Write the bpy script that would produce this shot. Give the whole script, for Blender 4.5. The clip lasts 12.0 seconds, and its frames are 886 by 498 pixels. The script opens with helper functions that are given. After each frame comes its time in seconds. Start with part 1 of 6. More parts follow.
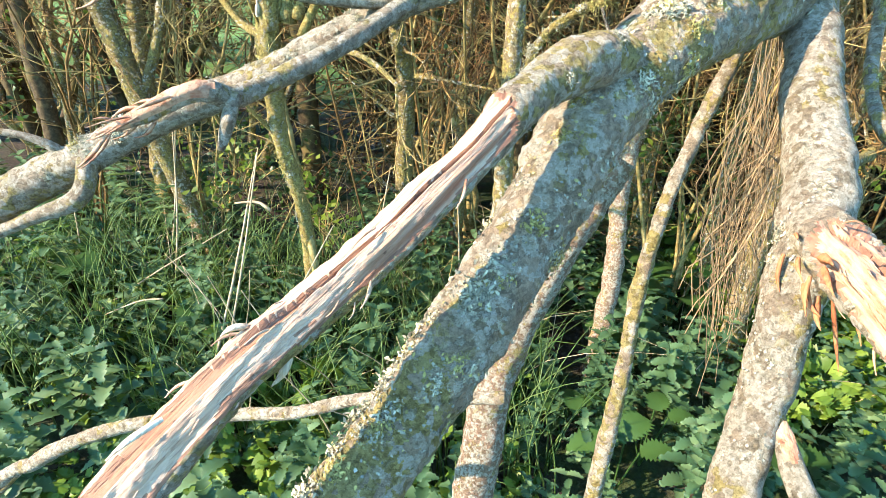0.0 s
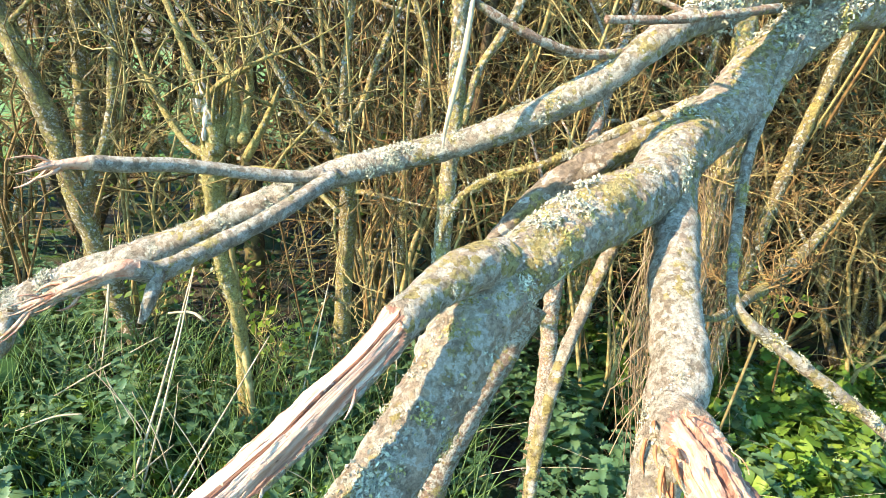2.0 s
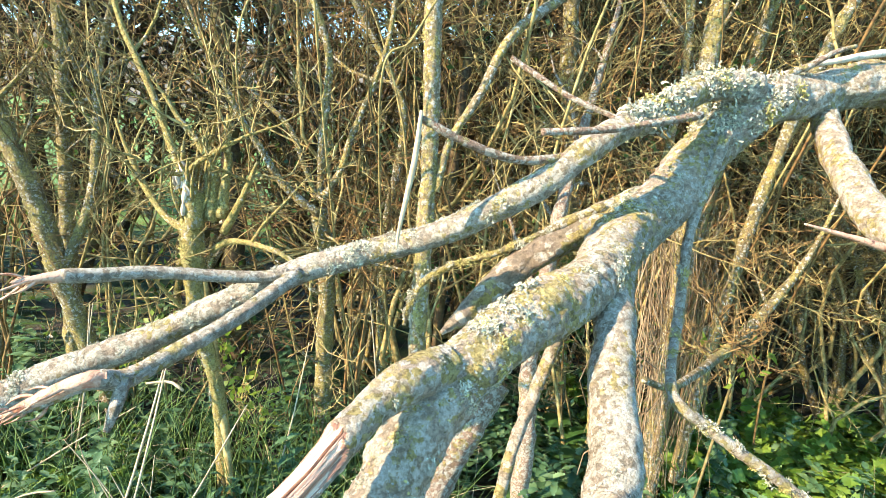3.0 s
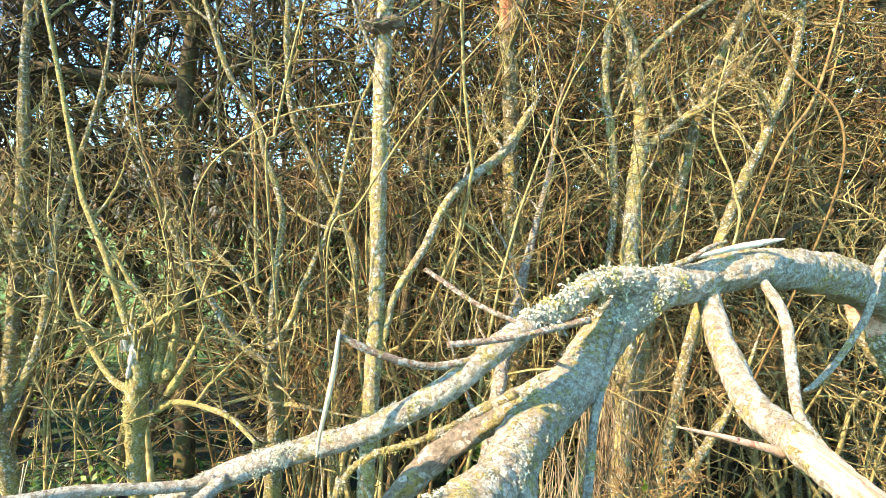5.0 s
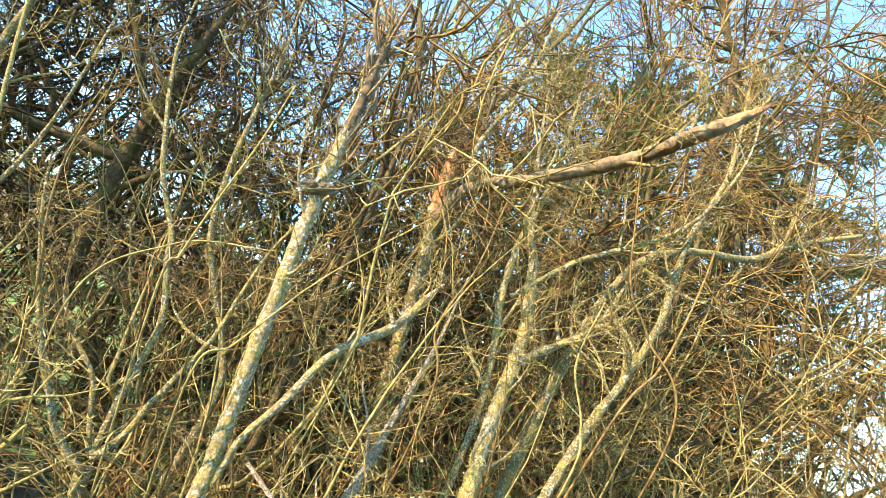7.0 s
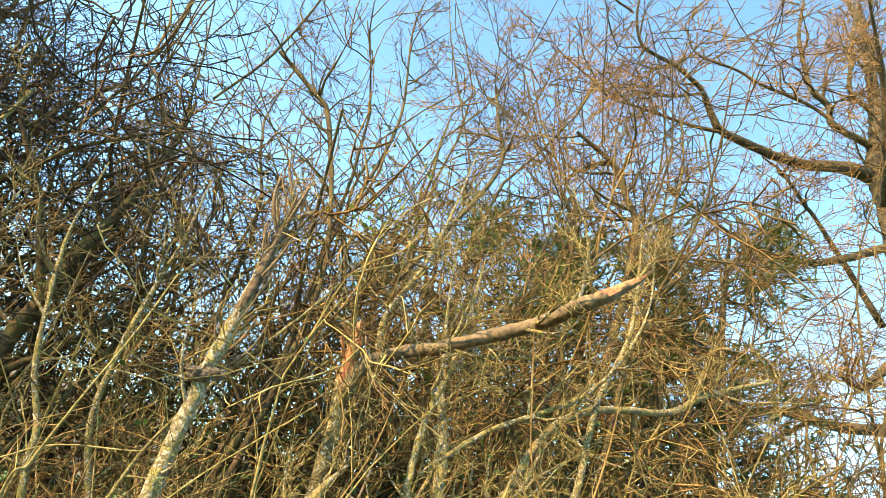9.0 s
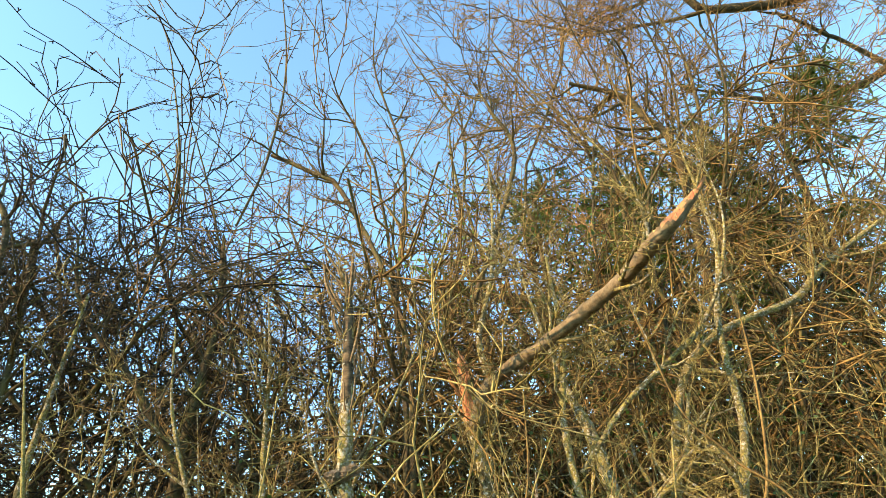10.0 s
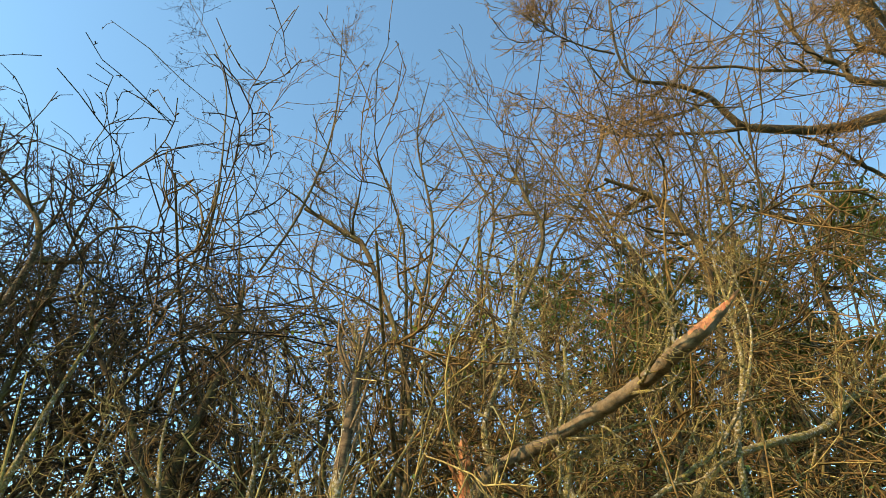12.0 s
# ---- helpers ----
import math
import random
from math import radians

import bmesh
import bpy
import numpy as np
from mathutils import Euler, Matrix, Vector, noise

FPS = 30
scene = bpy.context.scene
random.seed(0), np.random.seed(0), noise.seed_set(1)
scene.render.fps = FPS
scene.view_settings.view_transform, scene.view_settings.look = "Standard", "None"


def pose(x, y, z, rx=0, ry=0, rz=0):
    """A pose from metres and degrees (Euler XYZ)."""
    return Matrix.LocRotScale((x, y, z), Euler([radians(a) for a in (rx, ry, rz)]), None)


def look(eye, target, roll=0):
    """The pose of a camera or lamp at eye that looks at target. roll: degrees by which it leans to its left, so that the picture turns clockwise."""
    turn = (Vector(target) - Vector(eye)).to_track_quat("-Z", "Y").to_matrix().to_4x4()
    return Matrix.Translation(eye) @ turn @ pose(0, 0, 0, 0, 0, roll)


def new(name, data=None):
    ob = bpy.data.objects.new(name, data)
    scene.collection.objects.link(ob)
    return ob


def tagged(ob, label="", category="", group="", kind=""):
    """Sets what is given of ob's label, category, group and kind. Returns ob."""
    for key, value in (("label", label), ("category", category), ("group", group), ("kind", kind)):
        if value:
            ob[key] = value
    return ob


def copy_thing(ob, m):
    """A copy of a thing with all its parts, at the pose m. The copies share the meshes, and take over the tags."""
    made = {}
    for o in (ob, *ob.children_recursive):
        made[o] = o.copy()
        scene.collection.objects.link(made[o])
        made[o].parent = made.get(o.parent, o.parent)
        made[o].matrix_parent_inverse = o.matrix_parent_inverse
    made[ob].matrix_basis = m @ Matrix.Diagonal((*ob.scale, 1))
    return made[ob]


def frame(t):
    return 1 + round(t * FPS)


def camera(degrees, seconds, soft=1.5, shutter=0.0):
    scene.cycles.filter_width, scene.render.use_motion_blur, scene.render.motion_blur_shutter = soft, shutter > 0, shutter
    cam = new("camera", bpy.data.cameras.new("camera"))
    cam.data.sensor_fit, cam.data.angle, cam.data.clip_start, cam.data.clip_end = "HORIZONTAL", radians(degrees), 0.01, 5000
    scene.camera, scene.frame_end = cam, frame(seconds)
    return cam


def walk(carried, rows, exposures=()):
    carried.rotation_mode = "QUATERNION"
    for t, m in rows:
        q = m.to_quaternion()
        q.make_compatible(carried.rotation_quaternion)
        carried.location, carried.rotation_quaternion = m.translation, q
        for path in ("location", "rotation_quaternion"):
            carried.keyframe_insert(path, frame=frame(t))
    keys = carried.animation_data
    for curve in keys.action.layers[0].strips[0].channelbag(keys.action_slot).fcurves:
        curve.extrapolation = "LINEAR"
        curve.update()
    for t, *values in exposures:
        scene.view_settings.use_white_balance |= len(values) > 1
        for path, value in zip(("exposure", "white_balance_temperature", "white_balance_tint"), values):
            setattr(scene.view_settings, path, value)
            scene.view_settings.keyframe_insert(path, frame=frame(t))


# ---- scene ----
cam = camera(73.9, 12.0, soft=0.45)
PATH = [
    (0, (0.0000, 0.0000, 1.4200), (-0.0871, 1.7940, 0.5403), 3.05),
    (0.5, (0.0029, -0.0001, 1.4387), (-0.0245, 1.8400, 0.6557), 4.91),
    (1, (0.0097, -0.0019, 1.4635), (0.0217, 1.8694, 0.7577), 5.79),
    (1.5, (0.0233, -0.0091, 1.4841), (0.0661, 1.8840, 0.8403), 5.94),
    (2, (0.0333, -0.0169, 1.5160), (0.0955, 1.8943, 0.9300), 5.79),
    (2.5, (0.0469, -0.0257, 1.5485), (0.1198, 1.9043, 1.0290), 5.29),
    (3, (0.0670, -0.0460, 1.5889), (0.1568, 1.9048, 1.1571), 4.81),
    (3.2, (0.0731, -0.0531, 1.6003), (0.1675, 1.9046, 1.2022), 4.60),
    (4.8, (0.1135, -0.1132, 1.7189), (0.2783, 1.8780, 1.6281), 3.94),
    (5, (0.1199, -0.1216, 1.7308), (0.2995, 1.8697, 1.6817), 3.93),
    (5.5, (0.1339, -0.1504, 1.7714), (0.3551, 1.8358, 1.8489), 6.15),
    (6, (0.1432, -0.1814, 1.8031), (0.4292, 1.7858, 2.0227), 12.54),
    (6.5, (0.1496, -0.2174, 1.8393), (0.4779, 1.7254, 2.1828), 17.52),
    (7, (0.1530, -0.2718, 1.8910), (0.5172, 1.6431, 2.3390), 20.92),
    (7.5, (0.1687, -0.3199, 1.9330), (0.5715, 1.5533, 2.5064), 23.24),
    (7.7, (0.1654, -0.3243, 1.9492), (0.5830, 1.5290, 2.5744), 24.04),
    (9.3, (0.2966, -0.3566, 2.0722), (0.6369, 1.3610, 3.0387), 14.38),
    (9.5, (0.2995, -0.3529, 2.0790), (0.6230, 1.3709, 3.0401), 9.33),
    (10, (0.3079, -0.3517, 2.0847), (0.4432, 1.3951, 3.0491), -5.25),
    (10.5, (0.2748, -0.3114, 2.1087), (0.1734, 1.4143, 3.1145), -16.89),
    (11, (0.2837, -0.3020, 2.1299), (0.1330, 1.2893, 3.3320), -19.07),
    (11.5, (0.2985, -0.3084, 2.1232), (0.2643, 1.2468, 3.3803), -7.98),
    (12, (0.2890, -0.3261, 2.0999), (0.3557, 1.2899, 3.2764), 3.90),
]
walk(cam, [(t, look(eye, target, roll)) for t, eye, target, roll in PATH],
     [(0.0, 2.27, 6650, 14), (3.0, 2.42, 6700, 14), (6.0, 2.52, 7150, 14), (7.5, 2.38, 7900, 14), (9.5, 1.9, 8900, 14), (10.5, 1.57, 8900, 13), (12.0, 1.18, 9100, 12)])

# ---- world, sun, exposure ----
SUN_TO = Vector((0.79, 0.33, -0.50)).normalized()      # the way the sunlight travels
sky_world = bpy.data.worlds.new("sky")
scene.world = sky_world
sky_world.use_nodes = True
wn, wl = sky_world.node_tree.nodes, sky_world.node_tree.links
wn.clear()
sky = wn.new("ShaderNodeTexSky")
sky.sky_type, sky.sun_disc = "NISHITA", False
sky.sun_elevation = math.asin(-SUN_TO.z)
sky.sun_rotation = math.atan2(-SUN_TO.x, -SUN_TO.y)
sky.air_density, sky.dust_density, sky.ozone_density = 1.0, 0.3, 0.6
bg = wn.new("ShaderNodeBackground")
bg.inputs["Strength"].default_value = 0.148
wo = wn.new("ShaderNodeOutputWorld")
tint = wn.new("ShaderNodeMix")
tint.data_type, tint.blend_type = "RGBA", "MULTIPLY"
tint.inputs[0].default_value = 1.0
tint.inputs[7].default_value = (0.58, 1.03, 1.26, 1)
wl.new(sky.outputs[0], tint.inputs[6])
wl.new(tint.outputs[2], bg.inputs[0])
wl.new(bg.outputs[0], wo.inputs[0])
sun = new("sun", bpy.data.lights.new("sun", "SUN"))
sun.data.energy, sun.data.angle, sun.data.color = 3.8, radians(0.6), (1.0, 0.83, 0.62)
sun.matrix_world = look((0, 0, 20), Vector((0, 0, 20)) + SUN_TO)
tagged(sun, "low warm spring sun", "sun", kind="structure")


# ---- materials ----
class Mat:
    """A node material with a short way to chain nodes."""

    def __init__(self, name, rough=0.8):
        self.m = bpy.data.materials.new(name)
        self.m.use_nodes = True
        self.t = self.m.node_tree
        self.b = self.t.nodes["Principled BSDF"]
        self.b.inputs["Roughness"].default_value = rough
        self.b.inputs["Specular IOR Level"].default_value = 0.3
        self.co = self.t.nodes.new("ShaderNodeTexCoord").outputs["Object"]

    def node(self, kind, **inputs):
        n = self.t.nodes.new(kind)
        for key, value in inputs.items():
            sock = n.inputs[key.replace("_", " ")]
            if isinstance(value, bpy.types.NodeSocket):
                self.t.links.new(value, sock)
            else:
                sock.default_value = value
        return n

    def stretch(self, sx, sy, sz):
        n = self.node("ShaderNodeMapping", Vector=self.co)
        n.inputs["Scale"].default_value = (sx, sy, sz)
        return n.outputs[0]

    def noise(self, scale, detail=4, rough=0.6, co=None, dist=0.0):
        return self.node("ShaderNodeTexNoise", Vector=co or self.co, Scale=scale, Detail=detail, Roughness=rough, Distortion=dist).outputs["Fac"]

    def cells(self, scale, co=None, feature="F1", out="Distance"):
        n = self.node("ShaderNodeTexVoronoi", Vector=co or self.co, Scale=scale)
        n.feature = feature
        return n.outputs[out]

    def ramp(self, fac, *stops):
        n = self.node("ShaderNodeValToRGB", Fac=fac)
        el = n.color_ramp.elements
        while len(el) < len(stops):
            el.new(0.5)
        for e, (p, c) in zip(el, stops):
            e.position = p
            e.color = (*c, 1) if len(c) == 3 else c
        return n.outputs[0]

    def step(self, fac, a, b):
        return self.ramp(fac, (a, (0, 0, 0)), (b, (1, 1, 1)))

    def mix(self, fac, a, b, blend="MIX"):
        n = self.t.nodes.new("ShaderNodeMix")
        n.data_type, n.blend_type = "RGBA", blend
        for sock, value in ((n.inputs[0], fac), (n.inputs[6], a), (n.inputs[7], b)):
            if isinstance(value, bpy.types.NodeSocket):
                self.t.links.new(value, sock)
            else:
                sock.default_value = (*value, 1) if isinstance(value, tuple) else value
        return n.outputs[2]

    def maths(self, op, a, b=0.5):
        n = self.t.nodes.new("ShaderNodeMath")
        n.operation = op
        for sock, value in ((n.inputs[0], a), (n.inputs[1], b)):
            if isinstance(value, bpy.types.NodeSocket):
                self.t.links.new(value, sock)
            else:
                sock.default_value = value
        return n.outputs[0]

    def rand(self):
        return self.node("ShaderNodeObjectInfo").outputs["Random"]

    def island(self):
        return self.node("ShaderNodeNewGeometry").outputs["Random Per Island"]

    def normal(self):
        return self.node("ShaderNodeNewGeometry").outputs["Normal"]

    def done(self, colour, height=None, bump=0.4, dist=0.004):
        self.t.links.new(colour, self.b.inputs["Base Color"])
        if height is not None:
            n = self.node("ShaderNodeBump", Height=height, Strength=bump, Distance=dist)
            self.t.links.new(n.outputs[0], self.b.inputs["Normal"])
        return self.m


def bark_lichen(name, crust, yellow, base=(0.155, 0.13, 0.09), fine=1.0):
    """Weathered bark under a flaky mottle of crusts; crust: pale patches, yellow: yellow lichen, 0 to 1."""
    m = Mat(name, 0.92)
    wob = m.node("ShaderNodeTexNoise", Vector=m.co, Scale=90 * fine, Detail=4, Roughness=0.7).outputs["Color"]
    add = m.node("ShaderNodeVectorMath")
    add.operation = "MULTIPLY_ADD"
    m.t.links.new(wob, add.inputs[0])
    add.inputs[1].default_value = (0.016 / fine,) * 3
    m.t.links.new(m.co, add.inputs[2])
    co = add.outputs[0]
    cell = m.node("ShaderNodeSeparateColor", Color=m.cells(105 * fine, co, out="Color"))
    cell2 = m.node("ShaderNodeSeparateColor", Color=m.cells(240 * fine, co, out="Color"))
    edge = m.cells(105 * fine, co)
    fine_n = m.noise(230 * fine, 7, 0.82)
    mid_n = m.noise(55 * fine, 6, 0.75)
    big_n = m.noise(11 * fine, 5, 0.65)
    k = lambda f: tuple(c * f for c in base)
    tone = m.maths("ADD", m.maths("MULTIPLY", fine_n, 0.55), m.maths("ADD", m.maths("MULTIPLY", mid_n, 0.30), m.maths("MULTIPLY", cell2.outputs[0], 0.15)))
    c = m.ramp(tone, (0.34, k(0.5)), (0.44, k(1.0)), (0.53, k(1.4)), (0.64, k(1.9)))
    olive = m.ramp(fine_n, (0.38, (0.05, 0.042, 0.016)), (0.62, (0.19, 0.16, 0.065)))
    c = m.mix(m.maths("MULTIPLY", m.step(big_n, 0.47, 0.62), 0.4), c, olive)
    pale = m.ramp(tone, (0.36, (0.19, 0.16, 0.105)), (0.47, (0.42, 0.37, 0.27)), (0.60, (0.60, 0.55, 0.44)))
    where = m.maths("ADD", m.maths("MULTIPLY", cell.outputs[0], 0.30), m.maths("ADD", m.maths("MULTIPLY", mid_n, 0.40), m.maths("MULTIPLY", big_n, 0.30)))
    c = m.mix(m.maths("MULTIPLY", m.step(where, 0.59 - 0.20 * crust, 0.64 - 0.20 * crust), 0.9), c, pale)
    ywhere = m.maths("ADD", m.maths("MULTIPLY", cell.outputs[1], 0.18), m.maths("MULTIPLY", m.noise(8 * fine, 6, 0.7), 0.82))
    ycol = m.ramp(tone, (0.38, (0.15, 0.112, 0.025)), (0.60, (0.46, 0.36, 0.10)))
    c = m.mix(m.maths("MULTIPLY", m.step(ywhere, 0.60 - 0.20 * yellow, 0.66 - 0.20 * yellow), 0.85), c, ycol)
    c = m.mix(m.step(m.maths("ADD", cell.outputs[2], m.maths("MULTIPLY", big_n, 0.6)), 1.28 - 0.07 * yellow, 1.31 - 0.07 * yellow), c, (0.46, 0.34, 0.05))
    c = m.mix(m.step(m.maths("ADD", cell2.outputs[1], m.maths("MULTIPLY", mid_n, 0.8)), 1.33 - 0.15 * crust, 1.36 - 0.15 * crust), c, (0.52, 0.53, 0.48))
    pits = m.step(m.noise(150 * fine, 6, 0.8), 0.57, 0.66)
    c = m.mix(m.maths("MULTIPLY", pits, 0.5), c, k(0.4))
    hgt = m.maths("ADD", m.maths("MULTIPLY", fine_n, 0.9), m.maths("SUBTRACT", m.maths("MULTIPLY", where, 1.6), m.maths("MULTIPLY", edge, 0.5)))
    return m.done(c, hgt, 1.0, 0.009)


def plain_bark(name, dark, mid, light, scale=40, bump=0.6, green=None, along=(1, 1, 1)):
    m = Mat(name, 0.88)
    co = m.stretch(*along)
    c = m.ramp(m.noise(scale, 6, 0.7, co), (0.3, dark), (0.52, mid), (0.75, light))
    if green:
        c = m.mix(m.step(m.noise(scale * 0.22, 4, 0.6), 0.46, 0.62), c, green)
    v = m.node("ShaderNodeHueSaturation", Color=c, Value=m.maths("ADD", m.maths("MULTIPLY", m.island(), 1.0), 0.45))
    return m.done(v.outputs[0], m.noise(scale * 2.2, 5, 0.7, co), bump, 0.004)


def leafy(name, a, b, c, scale=20.0, rough=0.45, trans=0.28):
    m = Mat(name, rough)
    tone = m.maths("ADD", m.maths("MULTIPLY", m.island(), 0.5), m.maths("MULTIPLY", m.noise(scale, 4, 0.6), 0.5))
    col = m.ramp(tone, (0.25, a), (0.5, b), (0.78, c))
    out = m.t.nodes["Material Output"]
    tr = m.node("ShaderNodeBsdfTranslucent", Color=m.mix(0.5, col, (0.22, 0.36, 0.04)))
    mx = m.node("ShaderNodeMixShader", Fac=trans)
    m.done(col, m.noise(scale * 12, 3, 0.6), 0.3, 0.002)
    m.t.links.new(m.b.outputs[0], mx.inputs[1])
    m.t.links.new(tr.outputs[0], mx.inputs[2])
    m.t.links.new(mx.outputs[0], out.inputs[0])
    return m.m


def torn_wood(name, pale, red, along, stretch=0.06):
    """Freshly torn wood: fibres along the limb, pale with red-brown streaks."""
    m = Mat(name, 0.62)
    q = Vector(along).normalized().to_track_quat("X", "Z").inverted().to_euler()
    n = m.node("ShaderNodeMapping", Vector=m.co)
    n.inputs["Rotation"].default_value = q
    s = m.node("ShaderNodeMapping", Vector=n.outputs[0])
    s.inputs["Scale"].default_value = (stretch, 1, 1)
    fib = m.noise(260, 5, 0.65, s.outputs[0])
    streak = m.noise(60, 4, 0.6, s.outputs[0], 0.5)
    c = m.mix(m.step(streak, 0.50, 0.66), pale, red)
    c = m.mix(m.step(fib, 0.5, 0.75), c, tuple(v * 0.62 for v in red))
    c = m.mix(m.step(m.noise(30, 5, 0.7), 0.62, 0.7), c, tuple(v * 0.4 for v in red))
    return m.done(c, fib, 0.8, 0.004)


BARK_MAIN = bark_lichen("lichened_bark", 0.58, 0.42, (0.285, 0.218, 0.145), 1.2)
BARK_PALE = bark_lichen("pale_lichened_bark", 0.80, 0.20, (0.26, 0.205, 0.14), 1.25)
BARK_YELLOW = bark_lichen("yellow_lichened_bark", 0.38, 0.62, (0.155, 0.12, 0.058), 1.3)
BARK_BRIGHT = bark_lichen("bright_yellow_bark", 0.22, 1.05, (0.27, 0.205, 0.075), 1.2)
BARK_RUST = bark_lichen("rusty_bark", 0.55, 0.10, (0.24, 0.155, 0.10), 1.7)
BARK_TRUNK = bark_lichen("trunk_bark", 0.38, 0.42, (0.19, 0.145, 0.075), 0.9)
BARK_THICKET = bark_lichen("thicket_bark", 0.18, 0.55, (0.15, 0.112, 0.045), 1.3)
BARK_BROWN = plain_bark("brown_bark", (0.020, 0.013, 0.006), (0.068, 0.044, 0.019), (0.145, 0.100, 0.048), 45, green=(0.095, 0.074, 0.022))
BARK_RAW = plain_bark("peeled_brown_bark", (0.04, 0.024, 0.012), (0.145, 0.095, 0.048), (0.26, 0.18, 0.10), 60, along=(0.35, 0.35, 1))
BARK_MOSS = bark_lichen("mossy_bark", 0.10, 0.50, (0.125, 0.098, 0.045), 0.8)
BARK_OLD = bark_lichen("weathered_bark", 0.12, 0.05, (0.19, 0.142, 0.092), 0.7)
TWIG_OLIVE = plain_bark("olive_twig", (0.070, 0.049, 0.014), (0.25, 0.185, 0.062), (0.46, 0.375, 0.17), 30, 0.0)
TWIG_BROWN = plain_bark("brown_twig", (0.042, 0.022, 0.007), (0.155, 0.092, 0.028), (0.29, 0.185, 0.068), 30, 0.0)
TWIG_DARK = plain_bark("dark_twig", (0.012, 0.008, 0.004), (0.038, 0.025, 0.011), (0.095, 0.066, 0.030), 30, 0.0)
TWIG_RED = plain_bark("reddish_twig", (0.060, 0.029, 0.010), (0.22, 0.122, 0.042), (0.37, 0.23, 0.095), 30, 0.0)
FIBRE = plain_bark("dry_fibre", (0.09, 0.06, 0.03), (0.22, 0.15, 0.08), (0.37, 0.28, 0.165), 25, 0.2)
STRAW = plain_bark("dry_straw", (0.18, 0.13, 0.07), (0.34, 0.27, 0.16), (0.50, 0.43, 0.30), 30, 0.2)
OAK = plain_bark("oak_bark", (0.022, 0.015, 0.008), (0.078, 0.055, 0.027), (0.145, 0.11, 0.055), 12, 0.8)
WOOD_S = torn_wood("torn_wood", (0.50, 0.335, 0.225), (0.26, 0.11, 0.058), (-0.62, -0.55, -0.55))
WOOD_GROOVE = torn_wood("brown_groove_wood", (0.26, 0.13, 0.078), (0.14, 0.06, 0.034), (-0.62, -0.55, -0.55))
BARK_SMOOTH = plain_bark("smooth_tan_bark", (0.066, 0.044, 0.025), (0.149, 0.105, 0.058), (0.220, 0.165, 0.099), 35, 0.4)
WOOD_R = torn_wood("torn_orange_wood", (0.48, 0.29, 0.18), (0.29, 0.105, 0.05), (0, -1, -0.1))
WOOD_OLD = torn_wood("weathered_orange_wood", (0.34, 0.165, 0.075), (0.22, 0.08, 0.032), (0, 0, 1))
WOOD_ORANGE = torn_wood("orange_red_wood", (0.40, 0.17, 0.07), (0.26, 0.075, 0.028), (0, 0, 1))
WOOD_PALE = torn_wood("pale_splintered_wood", (0.60, 0.52, 0.39), (0.42, 0.29, 0.17), (0, 0, 1))
LICHEN = plain_bark("grey_lichen", (0.22, 0.205, 0.13), (0.39, 0.365, 0.25), (0.53, 0.50, 0.375), 120, 0.3)
LICHEN_Y = plain_bark("yellow_lichen", (0.23, 0.19, 0.05), (0.38, 0.32, 0.10), (0.50, 0.45, 0.21), 120, 0.3)
CRUST = plain_bark("lichen_crust", (0.17, 0.165, 0.12), (0.30, 0.29, 0.225), (0.44, 0.43, 0.36), 150, 0.5)
CRUST_Y = plain_bark("yellow_lichen_crust", (0.17, 0.14, 0.045), (0.32, 0.27, 0.10), (0.46, 0.40, 0.18), 150, 0.5)
NETTLE = leafy("nettle_leaf", (0.024, 0.062, 0.030), (0.054, 0.115, 0.050), (0.135, 0.212, 0.095), 9, 0.5)
PARSLEY = leafy("parsley_leaf", (0.056, 0.110, 0.012), (0.105, 0.180, 0.022), (0.170, 0.250, 0.040), 9)
BROAD = leafy("broad_leaf", (0.020, 0.056, 0.015), (0.036, 0.086, 0.020), (0.059, 0.119, 0.030), 14)
GRASS = leafy("grass_blade", (0.045, 0.090, 0.018), (0.09, 0.155, 0.036), (0.17, 0.235, 0.08), 6)
SHRUB = leafy("young_leaf", (0.066, 0.112, 0.013), (0.132, 0.178, 0.023), (0.218, 0.251, 0.046), 12, trans=0.4)
IVY = leafy("evergreen_leaf", (0.015, 0.042, 0.011), (0.038, 0.080, 0.018), (0.085, 0.140, 0.036), 10, 0.35)
PINE = leafy("needle_spray", (0.022, 0.032, 0.009), (0.060, 0.066, 0.018), (0.13, 0.12, 0.04), 3, 0.6)


# ---- building helpers ----
def mesh_of(name, verts, quads=None, tris=None, mat=None, smooth=False):
    verts = np.asarray(verts, dtype=np.float32).reshape(-1, 3)
    quads = np.zeros((0, 4), int) if quads is None else np.asarray(quads, int).reshape(-1, 4)
    tris = np.zeros((0, 3), int) if tris is None else np.asarray(tris, int).reshape(-1, 3)
    me = bpy.data.meshes.new(name)
    loops = np.concatenate([quads.ravel(), tris.ravel()]).astype(np.int32)
    start = np.concatenate([np.arange(len(quads)) * 4, len(quads) * 4 + np.arange(len(tris)) * 3]).astype(np.int32)
    me.vertices.add(len(verts))
    me.vertices.foreach_set("co", verts.ravel())
    me.loops.add(len(loops))
    me.loops.foreach_set("vertex_index", loops)
    me.polygons.add(len(start))
    me.polygons.foreach_set("loop_start", start)
    if smooth:
        me.polygons.foreach_set("use_smooth", np.ones(len(start), bool))
    me.update(calc_edges=True)
    me.validate()
    if mat:
        me.materials.append(mat)
    return me


def part(name, me, parent, label=""):
    ob = new(name, me)
    ob.parent = parent
    return tagged(ob, label) if label else ob


